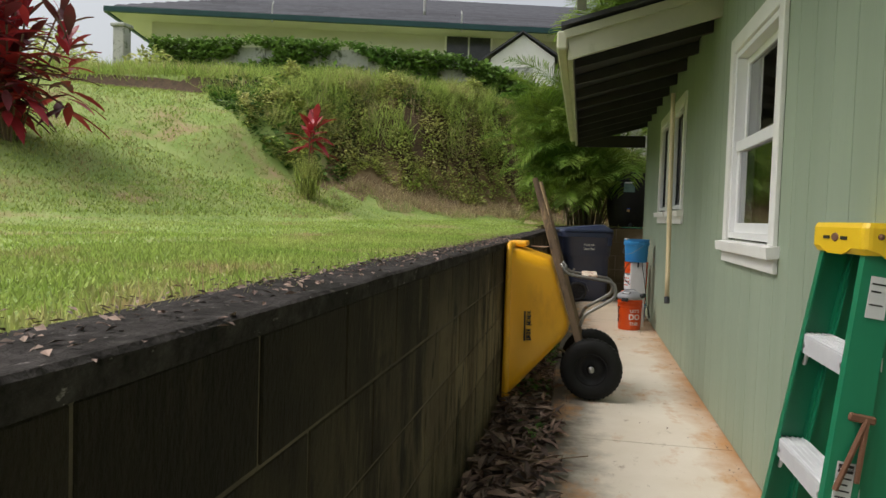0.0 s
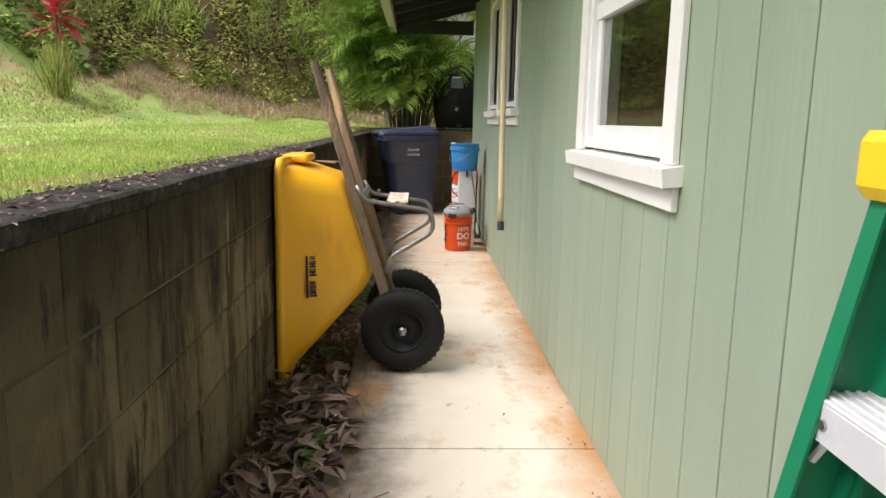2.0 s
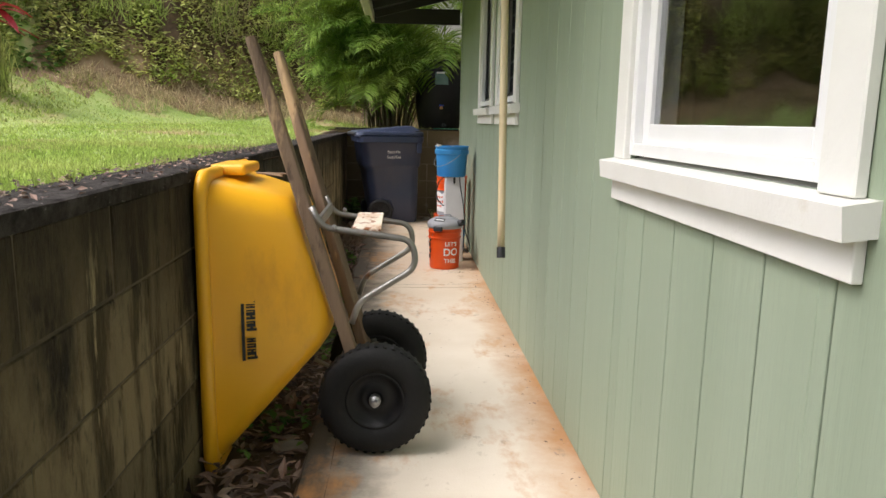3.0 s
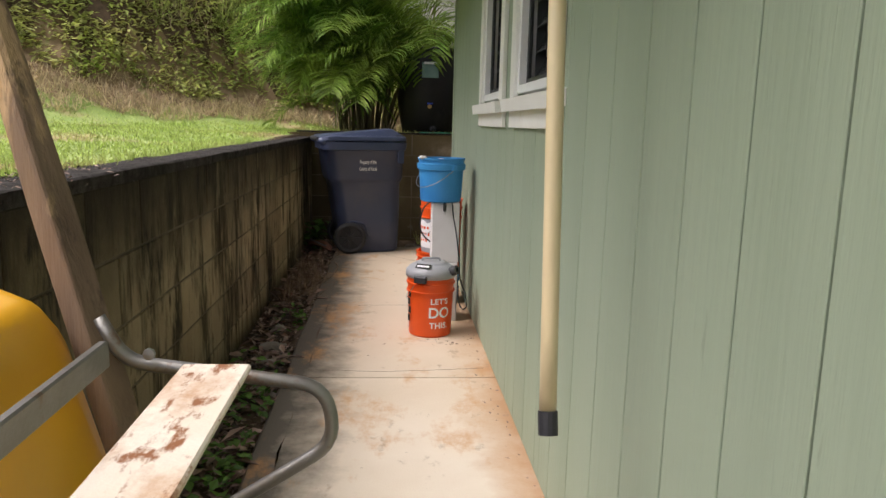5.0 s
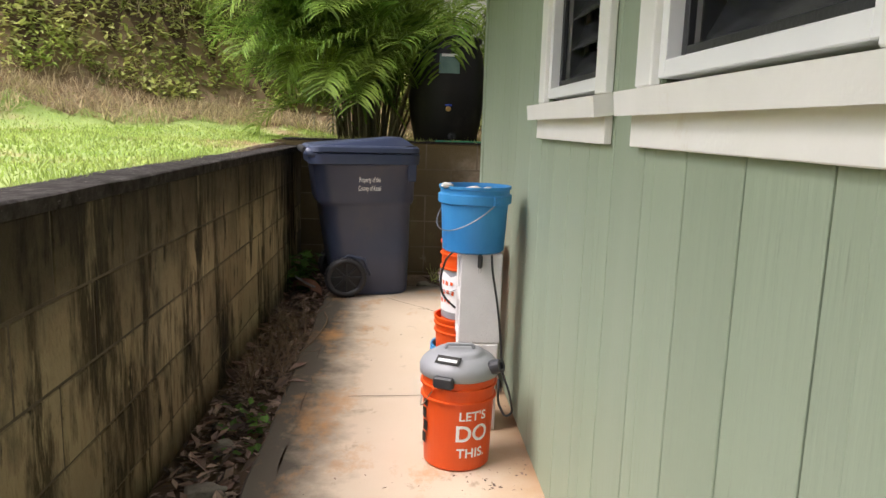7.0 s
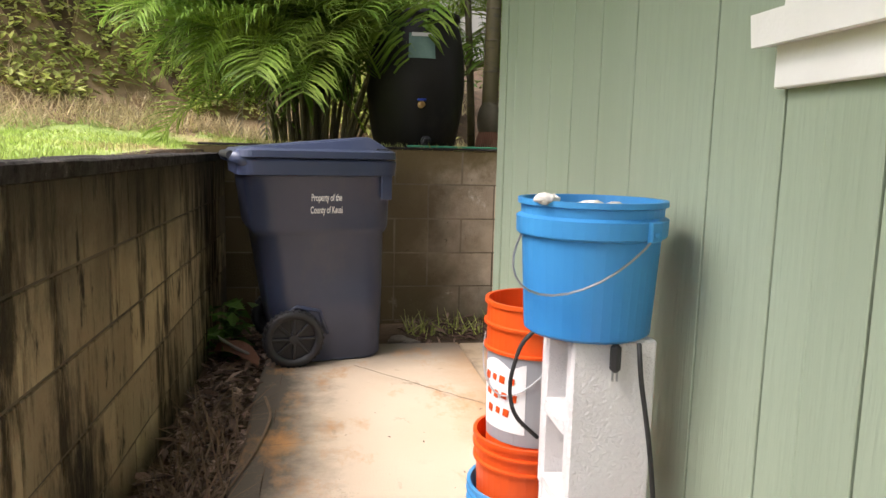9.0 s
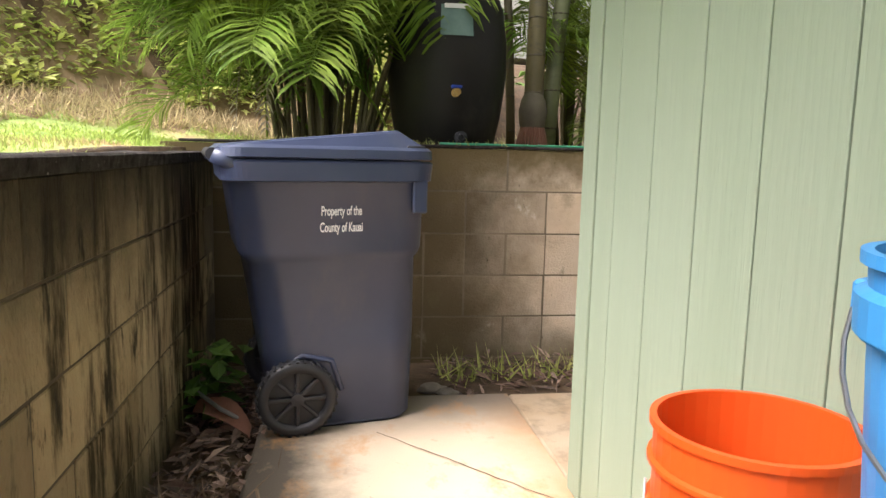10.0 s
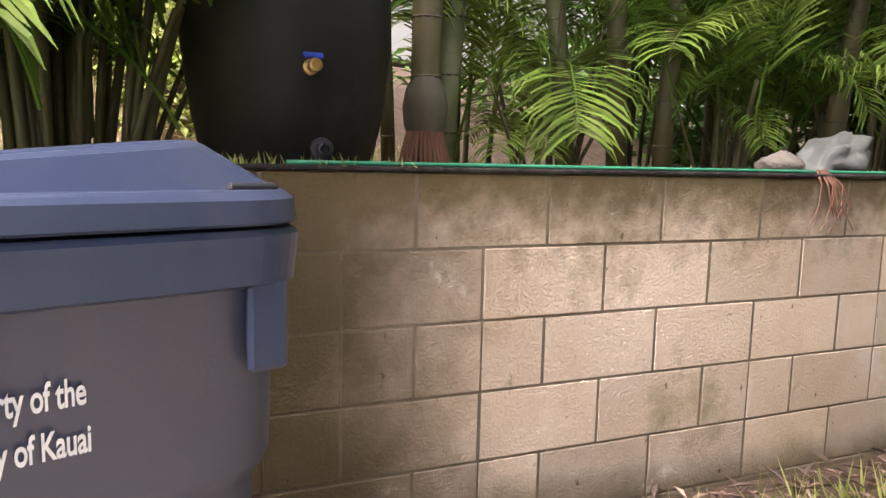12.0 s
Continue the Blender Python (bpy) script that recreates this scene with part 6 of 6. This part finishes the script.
def build_small():
    r = random.Random(11)
    # leaf litter and clods in the soil strip
    pts = []
    for _ in range(4200):
        y = r.uniform(0.4, 11.6)
        w = 1.0 if y < 5.2 else 0.30
        if r.random() < w:
            pts.append((r.uniform(LX + 0.02, slab_edge(y) + (0.05 if y < 5 else 0.0)), y, r.uniform(-0.015, 0.05 if y < 5.2 else 0.0)))
    v, f = leaves(pts, 0.088, 0.7, 0.3)
    soup("leaf_litter", v, f, M_LITTER, "curled brown dead leaves in the soil strip", "leaves")
    pts = [(r.uniform(LX + 0.03, slab_edge(8)), r.uniform(5.3, 11.8), r.uniform(-0.02, -0.005)) for _ in range(2600)]
    v, f = leaves(pts, 0.035, 0.7, 0.5)
    soup("soil_debris", v, f, M_LITTER, "fine brown debris on the soil", "debris")
    pts = []
    for cx, cy, s, n in ((-0.12, 7.6, 0.09, 170), (-0.05, 7.05, 0.07, 90), (-0.12, 6.6, 0.12, 150), (-0.06, 8.9, 0.05, 50), (-0.1, 5.6, 0.10, 70), (0.02, 4.5, 0.05, 40), (-0.15, 7.95, 0.08, 70)):
        pts += [(min(0.0, max(LX + 0.02, cx + r.gauss(0, s))), cy + r.gauss(0, s * 1.6), r.uniform(-0.02, 0.06)) for _ in range(n)]
    v, f = leaves(pts, 0.04, 0.5, 0.6)
    soup("strip_weeds", v, f, M_VINE, "small green weeds in the soil strip", "weeds")
    pts = [(-0.17 + r.gauss(0, 0.045), 11.3 + r.gauss(0, 0.07), r.uniform(0, 0.26)) for _ in range(90)]
    v, f = leaves(pts, 0.085, 0.5, 0.65)
    soup("corner_weed", v, f, M_VINE, "broad green weed in the wall corner", "weeds")
    pts = [(x, 11.72 + r.gauss(0, 0.07), -0.02) for x in [r.uniform(0.75, 3.2) for _ in range(420)]]
    v, f = blades(pts, 0.12, 0.006, 1.0)
    soup("wall_foot_grass", v, f, M_WEED, "grass tufts at the foot of the block wall", "grass")
    pts = [(r.uniform(0.75, 4.5), r.uniform(11.48, 11.95), r.uniform(-0.03, 0.02)) for _ in range(1300)]
    v, f = leaves(pts, 0.08, 0.9, 0.18)
    soup("foot_litter", v, f, M_LITTER, "dry leaf litter at the wall's foot", "leaves")
    pts = [(r.uniform(0.2, 5.0), r.uniform(12.22, 13.6), 0) for _ in range(5200)]
    pts = [(x, y, ground(x, y)) for x, y, _ in pts]
    v, f = blades(pts, 0.07, 0.005, 1.1)
    soup("understorey_grass", v, f, M_WEED, "low grass and seedlings under the palms", "grass")
    # small green spikes behind the wall and moss along its top
    pts = [(x, 12.10 + r.gauss(0, 0.05), 1.046) for x in [r.uniform(-0.3, 1.1) for _ in range(300)]]
    v, f = blades(pts, 0.03, 0.004, 0.9)
    soup("moss", v, f, M_WEED, "green moss along the wall top", "moss")
    for k, (x, y, s) in enumerate(((-0.08, 8.15, 0.055), (-0.10, 8.4, 0.07), (-0.02, 7.75, 0.04), (-0.13, 8.75, 0.05), (-0.2, 8.05, 0.035), (0.70, 11.55, 0.06), (0.76, 11.5, 0.05), (-0.03, 5.45, 0.06), (-0.12, 5.7, 0.05))):
        stone("stone", x, y, -0.035, s, k * 3.7, M_STONE, "rough grey-brown stone lying on the soil", 0.45, group="loose stones")
    stone("rock", 2.72, 12.28, 1.03, 0.10, 21, M_STONE, "pale rock on the wall top", 0.6)
    bag = thing("plastic_bag", 3.0, 12.28, 1.03, "crumpled white plastic bag on the wall top", "bag")
    bm = bmesh.new()
    bmesh.ops.create_icosphere(bm, subdivisions=4, radius=1)
    for v in bm.verts:
        d = 1 + 0.5 * noise.noise(v.co * 1.9 + Vector((5, 0, 0))) + 0.15 * noise.noise(v.co * 6)
        v.co = Vector((v.co.x * 0.16 * d, v.co.y * 0.09 * d, v.co.z * 0.09 * d + 0.07 + 0.35 * v.co.x * 0.16))
    part("film", bm, M_BAG, bag, smooth=True)
    root = thing("dry_roots", 2.62, 11.98, 1.04, "dry brown roots hanging over the wall", "roots")
    for k in range(9):
        a = r.uniform(-0.06, 0.06)
        part("root", tube([(a * 0.4, 0.03, 0.02), (a, -0.015, -0.03), (a * 1.3 + r.uniform(-0.03, 0.03), -0.02, -0.10), (a * 1.5 + r.uniform(-0.05, 0.05), -0.018, r.uniform(-0.20, -0.13))], 0.004, 5, r1=0.0015), M_ROOT, root)
    # fallen frond beside the bin
    fr = thing("fallen_frond", -0.13, 11.12, 0.0, "fallen red-brown palm frond base on the soil", "frond")
    bm = bmesh.new()
    rows = []
    for k in range(9):
        t = k / 8
        p = Vector((-0.12 + 0.24 * t, 0.10 - 0.26 * t + 0.03 * math.sin(t * 3), 0.02 + 0.03 * math.sin(math.pi * t)))
        w = 0.05 * math.sin(math.pi * min(1, 0.18 + 0.8 * t)) + 0.008
        s = Vector((0.55, 0.8, 0)).normalized() * w
        rows.append([bm.verts.new(p - s + Vector((0, 0, 0.02))), bm.verts.new(p), bm.verts.new(p + s + Vector((0, 0, 0.045)))])
    for p, q in zip(rows, rows[1:]):
        bm.faces.new((p[0], p[1], q[1], q[0]))
        bm.faces.new((p[1], p[2], q[2], q[1]))
    part("sheath", bm, M_ROOT, fr, "red-brown leaf sheath", smooth=True)
    part("stalk", tube([(-0.10, 0.12, 0.10), (0.0, 0.0, 0.075), (0.08, -0.06, 0.055)], 0.008, 8), M_BAG, fr, "pale dry stalk")
    for k, pts in enumerate((
            [(0.05, 10.62, 0.0), (0.10, 10.35, 0.02), (0.06, 10.0, 0.01), (-0.05, 9.55, 0.0)],
            [(-0.2, 9.9, 0.0), (-0.05, 9.6, 0.01), (0.03, 9.2, 0.0)],
            [(-0.15, 4.1, 0.03), (0.0, 3.95, 0.05), (0.26, 4.22, 0.012)],
            [(-0.10, 3.4, 0.04), (0.12, 3.55, 0.05), (0.30, 3.62, 0.012)])):
        t = thing("twig", 0, 0, 0, "dry brown twig lying on the ground", "twig", "fallen twigs")
        part("stick", tube(bend(pts, 0.2, 4), 0.006, 6, r1=0.003), M_TWIG, t)
    r2 = random.Random(5)
    pts = [(r2.uniform(-0.2, 0.0), r2.uniform(9.2, 10.5), 0.0) for _ in range(420)]
    v, f = blades(pts, 0.20, 0.003, 1.6)
    soup("palm_fibres", v, f, M_TWIG, "dry brown palm fibres on the soil", "debris")
    # crumbs on the path
    pts = [(r2.uniform(0.2, 0.96), r2.uniform(1.5, 10.4), 0.0035) for _ in range(70)]
    pts += [(r2.uniform(0.90, 0.975), r2.uniform(2.5, 10.4), 0.0035) for _ in range(150)]
    pts += [(0.8 + r2.gauss(0, 0.09), 8.45 + r2.gauss(0, 0.06), 0.0035) for _ in range(25)]
    v, f = leaves(pts, 0.013, 0.95, 0.5)
    soup("crumbs", v, f, M_LITTER, "small dark bits of leaf on the path", "debris")
    pts = [(-0.40 + r2.gauss(0, 0.06), r2.uniform(0.5, 7.0), 0.996) for _ in range(1500)]
    v, f = leaves(pts, 0.016, 0.95, 0.5)
    soup("cap_litter", v, f, M_LITTER, "bits of dry leaf on the wall cap", "debris")


build_lawn()
build_hedges()
build_palms()
build_ti()
build_tank()
build_small()
build_block_walls()
